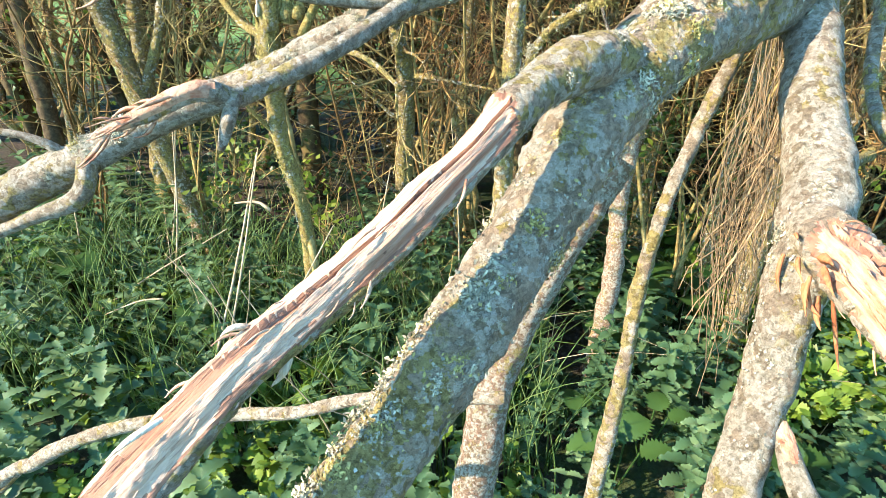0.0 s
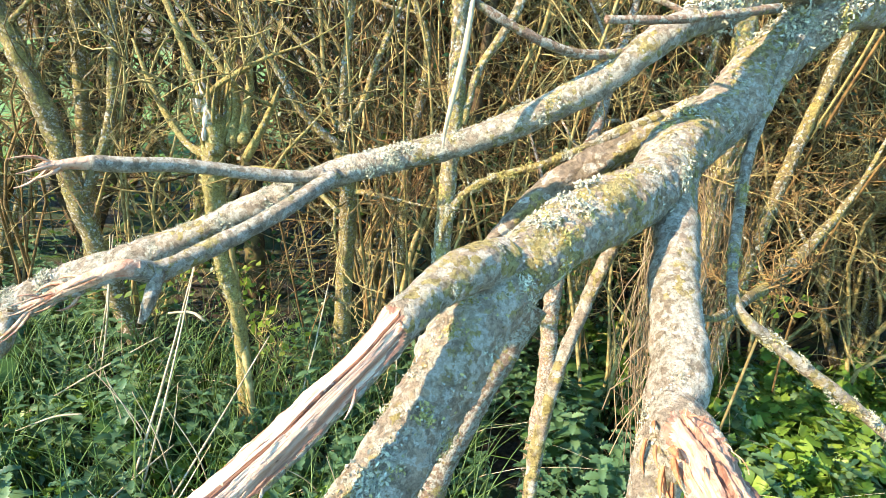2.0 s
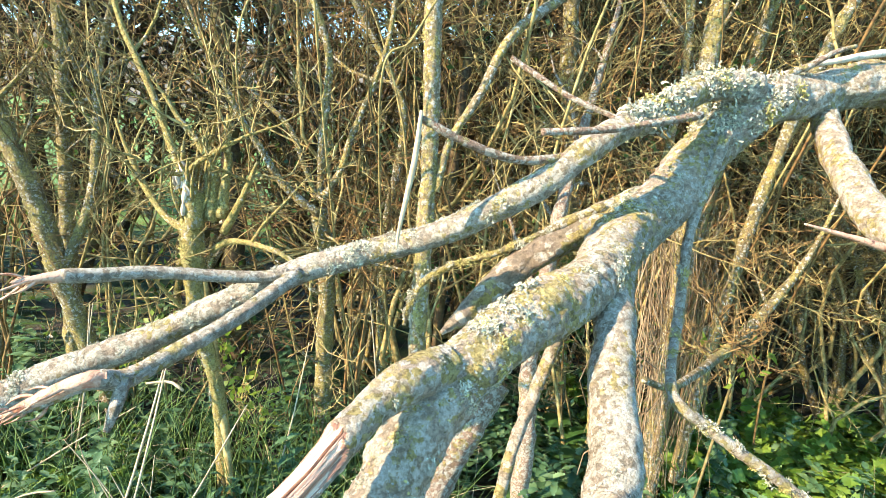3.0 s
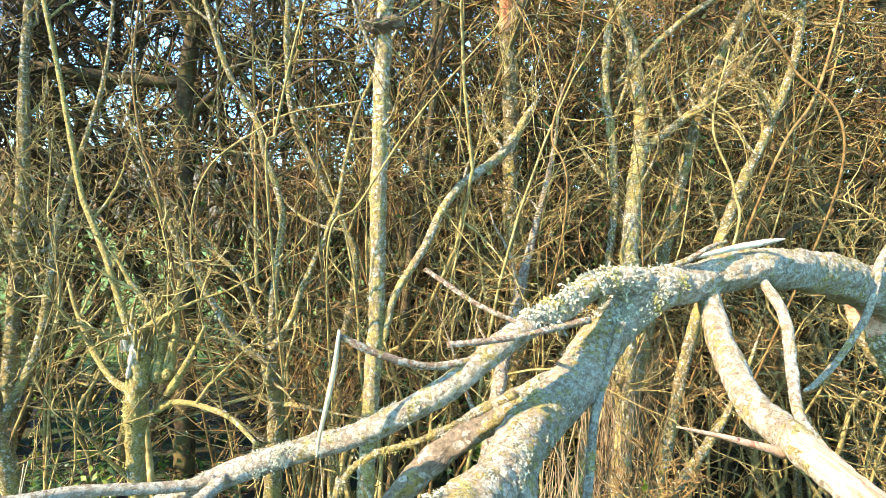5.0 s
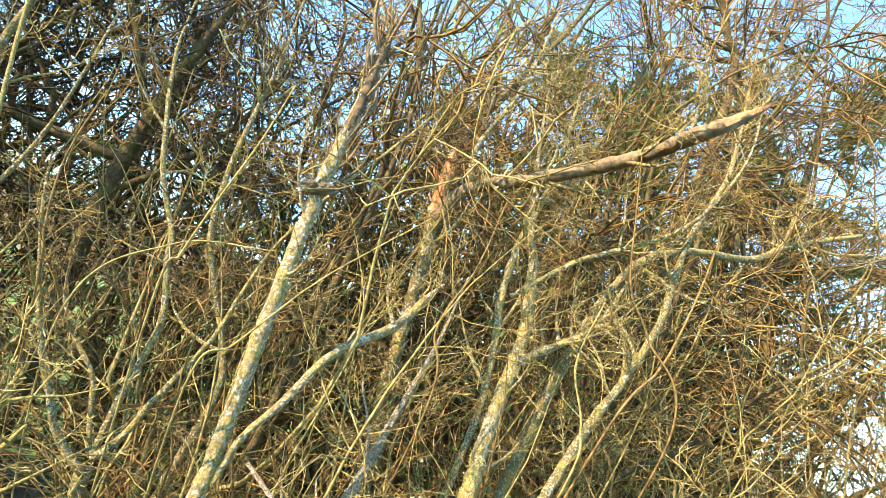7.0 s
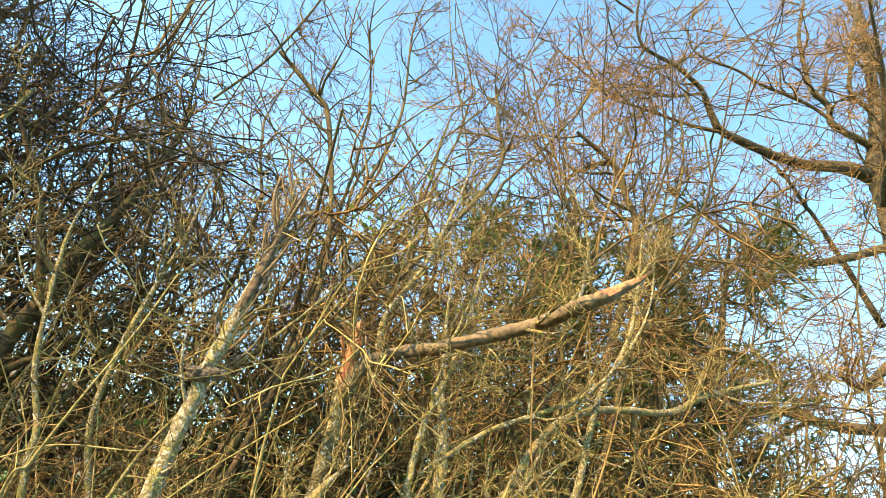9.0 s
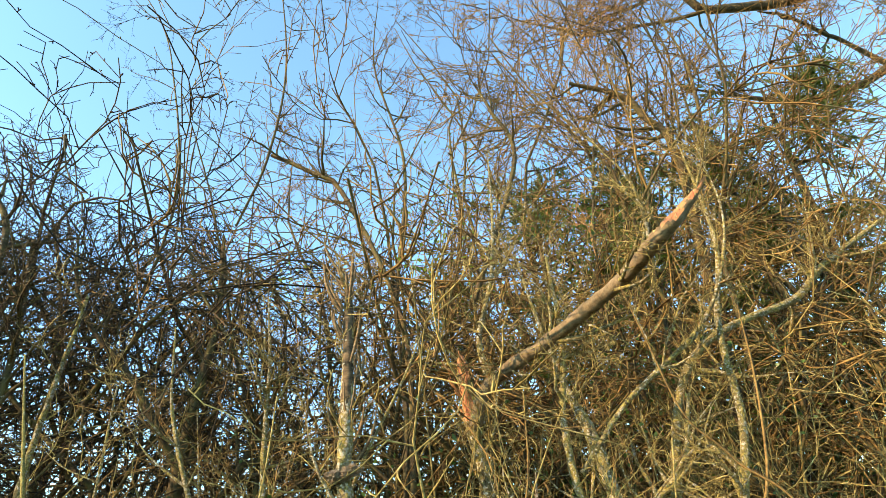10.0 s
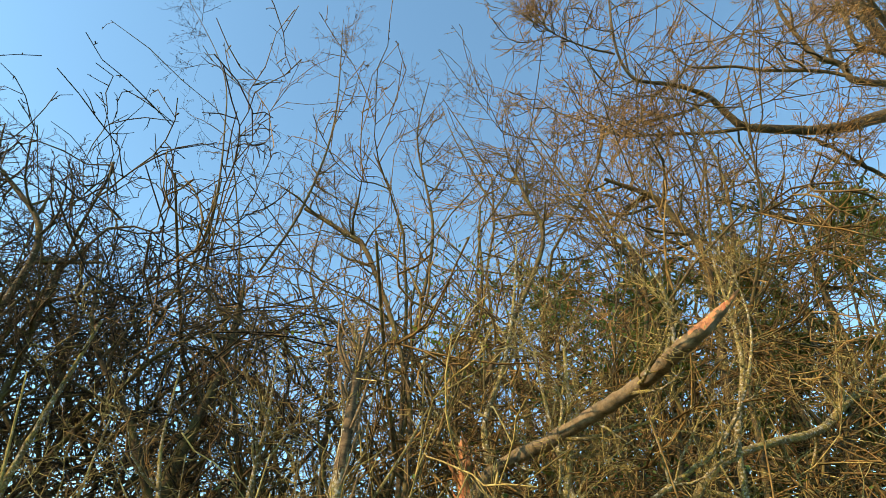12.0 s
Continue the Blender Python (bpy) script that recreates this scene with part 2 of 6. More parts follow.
def thing(name, label, category, at=(0, 0, 0), group="", kind=""):
    ob = new(name)
    ob.empty_display_size = 0.05
    ob.location = at
    return tagged(ob, label, category, group, kind)


rng = np.random.default_rng(7)


def spline(pts, n):
    """A smooth line of n points through the control points (any number of columns)."""
    p = np.asarray(pts, float)
    p = np.vstack([2 * p[0] - p[1], p, 2 * p[-1] - p[-2]])
    u = np.linspace(0, len(p) - 3 - 1e-6, n)
    i = u.astype(int)
    s = (u - i)[:, None]
    a, b, c, d = p[i], p[i + 1], p[i + 2], p[i + 3]
    return 0.5 * (2 * b + (c - a) * s + (2 * a - 5 * b + 4 * c - d) * s ** 2 + (3 * b - a - 3 * c + d) * s ** 3)


def frames_of(path):
    tan = np.gradient(path, axis=0)
    tan /= np.linalg.norm(tan, axis=1)[:, None]
    ref = np.array([0.0, 0, 1]) if abs(tan[0][2]) < 0.8 else np.array([1.0, 0, 0])
    side = np.cross(tan[0], ref)
    sides = []
    for t in tan:
        side = side - t * (side @ t)
        side /= np.linalg.norm(side)
        sides.append(side.copy())
    sides = np.array(sides)
    return tan, sides, np.cross(tan, sides)


def bumps(p, seed, scale):
    """Cheap smooth noise, about -1 to 1, for arrays of places."""
    r = np.random.default_rng(seed)
    out = np.zeros(p.shape[:-1])
    for k in range(5):
        w = r.normal(size=3) * scale * 1.55 ** k
        v = r.normal(size=3) * scale * 1.55 ** k
        out += np.sin(p @ w + r.uniform(0, 6.3)) * np.cos(p @ v + r.uniform(0, 6.3)) / 1.5 ** k
    return out / 1.6


def limb_mesh(ctrl, sides=20, step=0.008, rough=0.10, seed=1, torn=None, mats=()):
    """A limb through (x, y, z, radius) points, lumpy; torn: (direction, how much, depth) strips the faces that look that way. Returns its bark mesh and its torn wood."""
    c = np.asarray(ctrl, float)
    length = np.linalg.norm(np.diff(c[:, :3], axis=0), axis=1).sum()
    line = spline(c, max(6, int(length / step)))
    path, rad = line[:, :3], np.maximum(line[:, 3], 0.0012)
    path = path + np.stack([bumps(path, seed + 40 + k, 14) for k in range(3)], 1) * rad[:, None] * 0.10
    tan, sx, sy = frames_of(path)
    a = np.linspace(0, 2 * math.pi, sides, endpoint=False)
    out = sx[:, None] * np.cos(a)[None, :, None] + sy[:, None] * np.sin(a)[None, :, None]
    surf = path[:, None] + out * rad[:, None, None]
    rr = 1 + rough * bumps(surf, seed, 38) + rough * 0.55 * bumps(surf, seed + 9, 120) + rough * 0.3 * bumps(surf, seed + 17, 330)
    wood = np.zeros(rr.shape, bool)
    if torn:
        way = np.asarray(torn[0], float)
        way /= np.linalg.norm(way)
        s_at = np.concatenate([[0], np.cumsum(np.linalg.norm(np.diff(path, axis=0), axis=1))])
        grain = np.stack(np.broadcast_arrays(np.cos(a)[None] * rad[:, None], np.sin(a)[None] * rad[:, None], s_at[:, None] * 0.08), -1)
        look_at = out @ way + 0.16 * bumps(grain, seed + 3, 60) + 0.16 * bumps(grain, seed + 5, 220)
        u = np.linspace(0, 1, len(path))[:, None]
        reach = np.interp(u, torn[3], torn[4]) if len(torn) > 3 else torn[1]
        wood = look_at > reach
        rr = np.where(wood, rr * (1 - torn[2] * np.clip((look_at - reach) * 3, 0.25, 1)) + 0.07 * bumps(grain, seed + 21, 160) + 0.05 * bumps(grain, seed + 22, 420), rr)
    groove = None
    if torn and len(torn) > 5:
        lat = (out * np.cross(tan, way)[:, None]).sum(-1) + 0.10 * bumps(grain, seed + 31, 70)
        groove = wood & (np.abs(lat - np.interp(u, torn[3], torn[5])) < np.interp(u, torn[3], torn[6]))
        rr = np.where(groove, rr * 0.66, rr)
        groove = groove | (wood & (look_at < reach + 0.16 + 0.2 * bumps(grain, seed + 51, 260)))
    verts = path[:, None] + out * (rad[:, None] * rr)[..., None]
    n, k = verts.shape[:2]
    v = np.concatenate([verts.reshape(-1, 3), path[:1], path[-1:]])
    i, j = np.meshgrid(np.arange(n - 1), np.arange(k), indexing="ij")
    j2 = (j + 1) % k
    quads = np.stack([i * k + j, i * k + j2, (i + 1) * k + j2, (i + 1) * k + j], -1).reshape(-1, 4)
    jj = np.arange(k)
    caps = np.concatenate([np.stack([np.full(k, n * k), (jj + 1) % k, jj], 1), np.stack([np.full(k, n * k + 1), (n - 1) * k + jj, (n - 1) * k + (jj + 1) % k], 1)])
    if not torn:
        return mesh_of("limb", v, quads, caps, mats[0], True), None
    w = wood.reshape(-1)[quads].sum(1) >= 3
    scar = mesh_of("torn", v, quads[w], None, mats[1], True)
    if groove is not None:
        scar.materials.append(mats[2])
        scar.polygons.foreach_set("material_index", (groove.reshape(-1)[quads[w]].sum(1) >= 2).astype(np.int32))
    return mesh_of("limb", v, quads[~w], caps, mats[0], True), scar


def tubes(lines, radii, sides=3):
    """Many thin tubes at once: lines (m, n, 3), radii (m, n). Returns places and quads."""
    m, n = lines.shape[:2]
    tan = np.gradient(lines, axis=1)
    tan /= np.linalg.norm(tan, axis=2, keepdims=True) + 1e-9
    mean = tan.mean(1, keepdims=True)
    ref = np.where(np.abs(mean[..., 2:3]) < 0.75, np.array([0, 0, 1.0]), np.array([1.0, 0, 0]))
    sx = np.cross(tan, np.broadcast_to(ref, tan.shape))
    sx /= np.linalg.norm(sx, axis=2, keepdims=True) + 1e-9
    sy = np.cross(tan, sx)
    a = np.linspace(0, 2 * math.pi, sides, endpoint=False)
    out = sx[:, :, None] * np.cos(a)[None, None, :, None] + sy[:, :, None] * np.sin(a)[None, None, :, None]
    v = lines[:, :, None] + out * radii[:, :, None, None]
    b, i, j = np.meshgrid(np.arange(m), np.arange(n - 1), np.arange(sides), indexing="ij")
    j2, o = (j + 1) % sides, b * n * sides
    q = np.stack([o + i * sides + j, o + i * sides + j2, o + (i + 1) * sides + j2, o + (i + 1) * sides + j], -1)
    return v.reshape(-1, 3), q.reshape(-1, 4)


def tube_mesh(groups, mat, sides=3, smooth=True):
    vs, qs, base = [], [], 0
    for lines, radii in groups:
        v, q = tubes(lines, radii, sides)
        vs.append(v)
        qs.append(q + base)
        base += len(v)
    return mesh_of("twigs", np.concatenate(vs), np.concatenate(qs), None, mat, smooth)


def sprout(lines, radii, count, length, spread=(35, 70), up=0.25, n=5, wander=0.25, first=0.2, ratio=0.6, tip=0.0016, last=1.0):
    """Side shoots of every line: count a line, length (from, to) in metres, spread in degrees off the parent. Returns lines, radii."""
    m, k = lines.shape[:2]
    u = rng.uniform(first, last, (m, count)) * (k - 1)
    i = np.minimum(u.astype(int), k - 2)
    s = (u - i)[..., None]
    row = np.arange(m)[:, None]
    a, b = lines[row, i], lines[row, i + 1]
    start = (a + (b - a) * s).reshape(-1, 3)
    tan = (b - a).reshape(-1, 3)
    tan /= np.linalg.norm(tan, axis=1, keepdims=True) + 1e-9
    r0 = (radii[row, i] * (1 - s[..., 0]) + radii[row, i + 1] * s[..., 0]).reshape(-1)
    off = rng.normal(size=tan.shape)
    off -= tan * (off * tan).sum(1, keepdims=True)
    off /= np.linalg.norm(off, axis=1, keepdims=True) + 1e-9
    ang = np.radians(rng.uniform(*spread, len(tan)))[:, None]
    d = tan * np.cos(ang) + off * np.sin(ang)
    size = rng.uniform(*length, len(tan)) * (1.15 - 0.55 * (u / (k - 1)).reshape(-1))
    pts, p = [start], start
    bend = rng.normal(size=d.shape)
    bend = (bend - d * (bend * d).sum(1, keepdims=True)) * wander * 2.2 / n
    for q in range(n - 1):
        d = d + bend + rng.normal(size=d.shape) * wander * 0.5 + np.array([0, 0, up]) * (q > 0) * 2.4 / n
        d /= np.linalg.norm(d, axis=1, keepdims=True)
        p = p + d * (size / (n - 1))[:, None]
        pts.append(p)
    rs = np.minimum(np.maximum(np.minimum(r0 * ratio, size * 0.021), tip * 1.3), np.maximum(r0 * 0.95, tip * 0.5))
    taper = np.linspace(1, 0.0, n)[None]
    rad = np.minimum(np.maximum(rs[:, None] * taper, tip * (0.6 + 0.5 * taper)), rs[:, None])
    if n > 4:
        rad[:, 1:] *= rng.uniform(0.8, 1.3, (len(rad), n - 1))
    return np.stack(pts, 1), rad


def spurs(lines, radii, count, length=(0.006, 0.022), r=0.0016):
    """Short blunt spurs and buds along every line."""
    m, k = lines.shape[:2]
    u = rng.uniform(0.05, 1.0, (m, count)) * (k - 1)
    i = np.minimum(u.astype(int), k - 2)
    f = (u - i)[..., None]
    row = np.arange(m)[:, None]
    a, b = lines[row, i], lines[row, i + 1]
    at, tan = (a + (b - a) * f).reshape(-1, 3), (b - a).reshape(-1, 3)
    tan = tan / (np.linalg.norm(tan, axis=1, keepdims=True) + 1e-9)
    d = tan * 0.5 + rng.normal(size=tan.shape) * 0.75
    d /= np.linalg.norm(d, axis=1, keepdims=True)
    end = at + d * rng.uniform(*length, len(at))[:, None]
    return np.stack([at, end], 1), np.array([[r * 0.75, r]]) * rng.uniform(0.7, 1.3, (len(at), 1))


def as_line(ctrl, n=14):
    l = spline(ctrl, n)
    return l[None, :, :3], np.maximum(l[None, :, 3], 0.001)


def blades(centres, ways, length, width, curl=0.2):
    """Narrow four-cornered leaves: centres and ways (m, 3); returns places and triangles."""
    m = len(centres)
    side = np.cross(ways, rng.normal(size=ways.shape))
    side /= np.linalg.norm(side, axis=1, keepdims=True) + 1e-9
    l, w = np.broadcast_to(length, m)[:, None], np.broadcast_to(width, m)[:, None]
    nrm = np.cross(ways, side)
    a = centres
    b = centres + ways * l * 0.45 + side * w * 0.5 + nrm * l * curl * 0.4
    c = centres + ways * l * 0.45 - side * w * 0.5 + nrm * l * curl * 0.4
    d = centres + ways * l - nrm * l * curl * 0.2
    v = np.stack([a, b, c, d], 1).reshape(-1, 3)
    o = np.arange(m)[:, None] * 4
    t = np.concatenate([o + np.array([[0, 1, 2]]), o + np.array([[1, 3, 2]])])
    return v, t


# ---- the ground ----
def ground_z(x, y):
    x, y = np.asarray(x, float), np.asarray(y, float)
    near = np.clip(1 - (np.hypot(x, y - 2) - 8) / 10, 0, 1)
    return (0.05 - 0.05 * np.clip(x, -3, 4) + 0.05 * np.sin(x * 2.1 + 1) * np.cos(y * 1.7) * np.cos(0.4 * x - 0.3 * y) + 0.015 * np.sin(x * 7 + y * 5) * np.sin(x * 3.1 - y * 4.7 + 1)) * near + 0.115 * np.clip(y - 45, 0, 260) * np.clip((y - 45) / 60, 0, 1)


def make_ground():
    g = np.concatenate([-np.geomspace(600, 6.2, 26), np.linspace(-6, 6, 121), np.geomspace(6.2, 600, 26)])
    x, y = np.meshgrid(g, g + 2.5, indexing="ij")
    z = ground_z(x, y)
    n = len(g)
    i, j = np.meshgrid(np.arange(n - 1), np.arange(n - 1), indexing="ij")
    q = np.stack([i * n + j, (i + 1) * n + j, (i + 1) * n + j + 1, i * n + j + 1], -1)
    m = Mat("soil_and_grass", 0.95)
    soil = m.ramp(m.noise(38, 6, 0.7), (0.3, (0.018, 0.013, 0.009)), (0.55, (0.055, 0.040, 0.026)), (0.75, (0.12, 0.09, 0.055)))
    moss = m.ramp(m.noise(55, 5, 0.7), (0.35, (0.018, 0.036, 0.010)), (0.65, (0.05, 0.085, 0.022)))
    near = m.mix(m.step(m.noise(3.0, 4, 0.6), 0.42, 0.58), soil, moss)
    grass = m.ramp(m.noise(1.3, 8, 0.7), (0.3, (0.07, 0.14, 0.025)), (0.6, (0.13, 0.22, 0.045)), (0.8, (0.20, 0.28, 0.08)))
    sep = m.node("ShaderNodeSeparateXYZ", Vector=m.co)
    field = m.step(m.maths("MULTIPLY", sep.outputs[1], 0.05), 0.27, 0.33)
    fallow = m.ramp(m.noise(0.3, 8, 0.75), (0.35, (0.075, 0.06, 0.035)), (0.65, (0.16, 0.13, 0.075)))
    hill = m.step(m.maths("MULTIPLY", sep.outputs[1], 0.005), 0.28, 0.32)
    grass = m.mix(hill, grass, fallow)
    mat = m.done(m.mix(field, near, grass), m.noise(60, 6, 0.75), 0.9, 0.02)
    ob = new("ground", mesh_of("ground", np.stack([x, y, z], -1), q, None, mat, True))
    tagged(ob, "dark soil with moss under the thicket, green field beyond", "ground", kind="structure")


make_ground()

# ---- the fallen tree ----
fallen = thing("fallen_tree", "storm-broken fallen tree limb covered in grey and yellow lichen", "fallen tree", (0.3, 0.6, 0))


def fix(ob):
    ob.matrix_parent_inverse = Matrix.Translation(-Vector(ob.parent.location))
    return ob


def limb(name, ctrl, mat=None, label="", torn=None, wood=None, sides=20, step=0.008, rough=0.10, seed=1, parent=None, wood_label=""):
    bark, scar = limb_mesh(ctrl, sides, step, rough, seed, torn, mats=(mat or BARK_MAIN, *(wood if isinstance(wood, tuple) else (wood,))))
    ob = fix(part(name, bark, parent or fallen, label))
    if scar:
        w = part("torn_wood", scar, ob, wood_label or "freshly torn pale wood")
    return ob


MAIN = [(-0.30, 0.05, 0.62, 0.033), (-0.16, 0.195, 0.93, 0.0305), (-0.088, 0.264, 1.064, 0.0290), (-0.034, 0.316, 1.137, 0.0282), (0.015, 0.368, 1.197, 0.0288), (0.055, 0.415, 1.256, 0.0292),
        (0.094, 0.472, 1.318, 0.0328), (0.140, 0.504, 1.361, 0.0312), (0.201, 0.561, 1.391, 0.0324), (0.289, 0.643, 1.410, 0.0361),
        (0.343, 0.737, 1.439, 0.0393), (0.441, 0.837, 1.504, 0.0407), (0.532, 0.895, 1.594, 0.0388), (0.604, 0.905, 1.655, 0.0380),
        (0.712, 0.950, 1.682, 0.0355), (0.844, 0.982, 1.707, 0.0370), (1.100, 1.142, 1.700, 0.0470), (1.413, 1.301, 1.649, 0.059),
        (1.861, 1.513, 1.522, 0.082), (2.4, 1.75, 1.1, 0.10), (2.9, 1.95, 0.45, 0.12), (3.2, 2.05, -0.1, 0.14)]
main_limb = limb("main_limb", MAIN, BARK_MAIN, sides=60, step=0.0045, rough=0.11, seed=3)
SPLIT = [(0.105, 0.478, 1.358, 0.022), (0.076, 0.450, 1.359, 0.0205), (0.038, 0.410, 1.344, 0.0165), (0.012, 0.375, 1.325, 0.0155), (-0.039, 0.325, 1.280, 0.0165), (-0.086, 0.289, 1.238, 0.0172),
         (-0.121, 0.252, 1.214, 0.0167), (-0.155, 0.222, 1.180, 0.0189), (-0.175, 0.201, 1.159, 0.0203), (-0.24, 0.13, 1.09, 0.021), (-0.34, 0.05, 0.98, 0.018)]
split_limb = limb("split_limb", SPLIT, BARK_MAIN, "limb split lengthwise, its bark stripped off",
                  ((-0.35, -0.62, 0.70), 0.1, 0.22, (0, 0.25, 0.30, 0.5, 0.62, 1), (2.5, 1.5, 0.0, -0.05, 0.0, 0.1), (-0.25, -0.25, -0.25, -0.2, 0.0, 0.1), (0.07, 0.07, 0.07, 0.11, 0.38, 0.5)), (WOOD_S, WOOD_GROOVE), sides=110, step=0.0022, rough=0.09, seed=12,
                  wood_label="pale pink torn wood with red-brown streaks")
UPPER = [(-0.70, 0.56, 1.07, 0.024), (-0.6126, 0.5864, 1.1141, 0.0245), (-0.5476, 0.6024, 1.1446, 0.0240), (-0.4659, 0.6276, 1.1869, 0.0220), (-0.3873, 0.6466, 1.2306, 0.0195), (-0.267, 0.6758, 1.2836, 0.0176), (-0.173, 0.690, 1.333, 0.0165), (-0.083, 0.701, 1.379, 0.0171),
         (0.024, 0.716, 1.415, 0.0169), (0.111, 0.707, 1.450, 0.0173), (0.215, 0.708, 1.514, 0.0181), (0.310, 0.738, 1.589, 0.0185),
         (0.404, 0.799, 1.626, 0.0205), (0.477, 0.849, 1.665, 0.0205), (0.570, 0.882, 1.674, 0.0238)]
upper_limb = limb("upper_limb", UPPER, BARK_PALE, sides=24, step=0.006, seed=21)
SIDE = [(-0.080, 0.689, 1.382, 0.0096), (-0.137, 0.620, 1.342, 0.0091), (-0.195, 0.568, 1.310, 0.0092), (-0.225, 0.529, 1.299, 0.0100),
        (-0.2477, 0.5004, 1.3091, 0.0098), (-0.2916, 0.4928, 1.2873, 0.0088), (-0.3284, 0.4794, 1.2704, 0.0022)]
limb("side_branch", SIDE, BARK_PALE, torn=((-0.2, -0.7, 0.5), 0.3, 0.25, (0, 0.55, 0.62, 1), (2.5, 2.0, 0.0, -0.4)), wood=WOOD_R, sides=18, step=0.005, seed=31, wood_label="torn brown wood")
limb("side_branch", [(-0.094, 0.688, 1.379, 0.0081), (-0.145, 0.667, 1.377, 0.0077), (-0.231, 0.627, 1.387, 0.0076), (-0.292, 0.587, 1.389, 0.0082), (-0.313, 0.571, 1.391, 0.0075), (-0.345, 0.549, 1.388, 0.0026)],
     BARK_PALE, torn=((0, -0.7, 0.4), 0.2, 0.2, (0, 0.72, 0.78, 1), (2.5, 2.0, -0.2, -1)), wood=WOOD_R, sides=16, step=0.005, seed=33, wood_label="splintered orange-brown tip")
limb("twig", [(-0.559, 0.6, 1.231, 0.0031), (-0.527, 0.607, 1.226, 0.0038), (-0.502, 0.614, 1.22, 0.0044), (-0.48, 0.621, 1.207, 0.0058), (-0.469, 0.628, 1.19, 0.0072)], BARK_PALE, sides=12, step=0.005, seed=37)
limb("stub", [(-0.221, 0.524, 1.302, 0.0073), (-0.222, 0.505, 1.280, 0.0066), (-0.226, 0.493, 1.259, 0.0033)], BARK_PALE, sides=12, step=0.004, seed=35)
limb("side_branch", [(-0.4344, 0.6106, 1.2, 0.0111), (-0.443, 0.5929, 1.1597, 0.0104), (-0.4936, 0.5811, 1.1364, 0.0085), (-0.56, 0.5699, 1.1079, 0.0073), (-0.7, 0.55, 1.05, 0.005)], BARK_PALE, sides=12, step=0.005, seed=36)
RIGHT = [(0.318, 0.672, 1.41, 0.0255), (0.310, 0.644, 1.391, 0.0255), (0.306, 0.601, 1.362, 0.0241), (0.289, 0.536, 1.319, 0.0243), (0.280, 0.476, 1.274, 0.0256), (0.263, 0.431, 1.236, 0.0250), (0.242, 0.395, 1.187, 0.0205),
         (0.230, 0.370, 1.130, 0.0182), (0.211, 0.335, 1.082, 0.0175), (0.195, 0.304, 1.03, 0.0172), (0.16, 0.26, 0.86, 0.017), (0.12, 0.22, 0.6, 0.015), (0.1, 0.2, 0.2, 0.012)]
limb("hanging_limb", RIGHT, BARK_PALE, sides=28, step=0.006, seed=41)
limb("fork", [(0.239, 0.365, 1.127, 0.0056), (0.241, 0.348, 1.118, 0.0071), (0.243, 0.331, 1.107, 0.0085), (0.25, 0.314, 1.091, 0.0092), (0.271, 0.297, 1.054, 0.0096), (0.346, 0.28, 0.917, 0.0097)], BARK_PALE, "forked stub with its bark scraped red", ((-0.2, -0.8, 0.4), 0.2, 0.15, (0, 0.1, 0.2, 0.4, 0.5), (2.5, 0.6, 0.3, 0.7, 2.5)), WOOD_R, sides=24, step=0.005, seed=43, wood_label="scraped red-brown wood")
limb("broken_limb", [(0.262, 0.432, 1.250, 0.0225), (0.264, 0.379, 1.248, 0.0238), (0.262, 0.328, 1.243, 0.0240), (0.268, 0.286, 1.232, 0.0235), (0.28, 0.22, 1.20, 0.020), (0.30, 0.16, 1.16, 0.010)], BARK_PALE,
     "limb snapped open with orange torn fibres", ((-0.35, -0.55, 0.75), 0.2, 0.35, (0, 0.12, 0.2, 1), (2.5, 0.6, -0.15, -0.55), (0.0, 0.0, -0.3, 0.3), (0.05, 0.08, 0.14, 0.16)), (WOOD_R, WOOD_GROOVE), sides=80, step=0.0025, rough=0.16, seed=44,
     wood_label="raw orange torn wood")
limb("thin_limb", [(0.275, 0.66, 1.39, 0.0084), (0.256, 0.640, 1.358, 0.0084), (0.225, 0.610, 1.283, 0.0081), (0.193, 0.559, 1.221, 0.0074), (0.177, 0.538, 1.141, 0.0074), (0.172, 0.518, 1.065, 0.0080),
                   (0.165, 0.498, 0.982, 0.0088), (0.157, 0.479, 0.884, 0.0099), (0.150, 0.459, 0.80, 0.0103), (0.13, 0.43, 0.45, 0.0091), (0.12, 0.42, 0.1, 0.0076)], BARK_MAIN, sides=20, step=0.005, rough=0.16, seed=51)
limb("lower_limb", [(0.215, 0.865, 1.165, 0.0255), (0.175, 0.844, 1.092, 0.0258), (0.125, 0.814, 0.996, 0.0276), (0.064, 0.775, 0.836, 0.0316), (0.040, 0.724, 0.624, 0.0350), (0.032, 0.683, 0.477, 0.037), (0.02, 0.63, 0.1, 0.038)],
     BARK_RUST, "brown limb slanting down into the nettles", sides=24, step=0.008, seed=55)
limb("torn_limb", [(0.45, 0.86, 1.50, 0.029), (0.364, 0.826, 1.465, 0.0277), (0.269, 0.805, 1.423, 0.0257), (0.188, 0.782, 1.362, 0.0235), (0.141, 0.760, 1.318, 0.0161), (0.110, 0.739, 1.294, 0.0040)],
     BARK_MAIN, torn=((-0.3, -0.6, 0.6), 0.2, 0.3, (0, 0.3, 0.45, 1), (2.5, 1.2, 0.1, -0.3)), wood=BARK_OLD, sides=26, step=0.005, seed=58, wood_label="weathered brown torn wood")
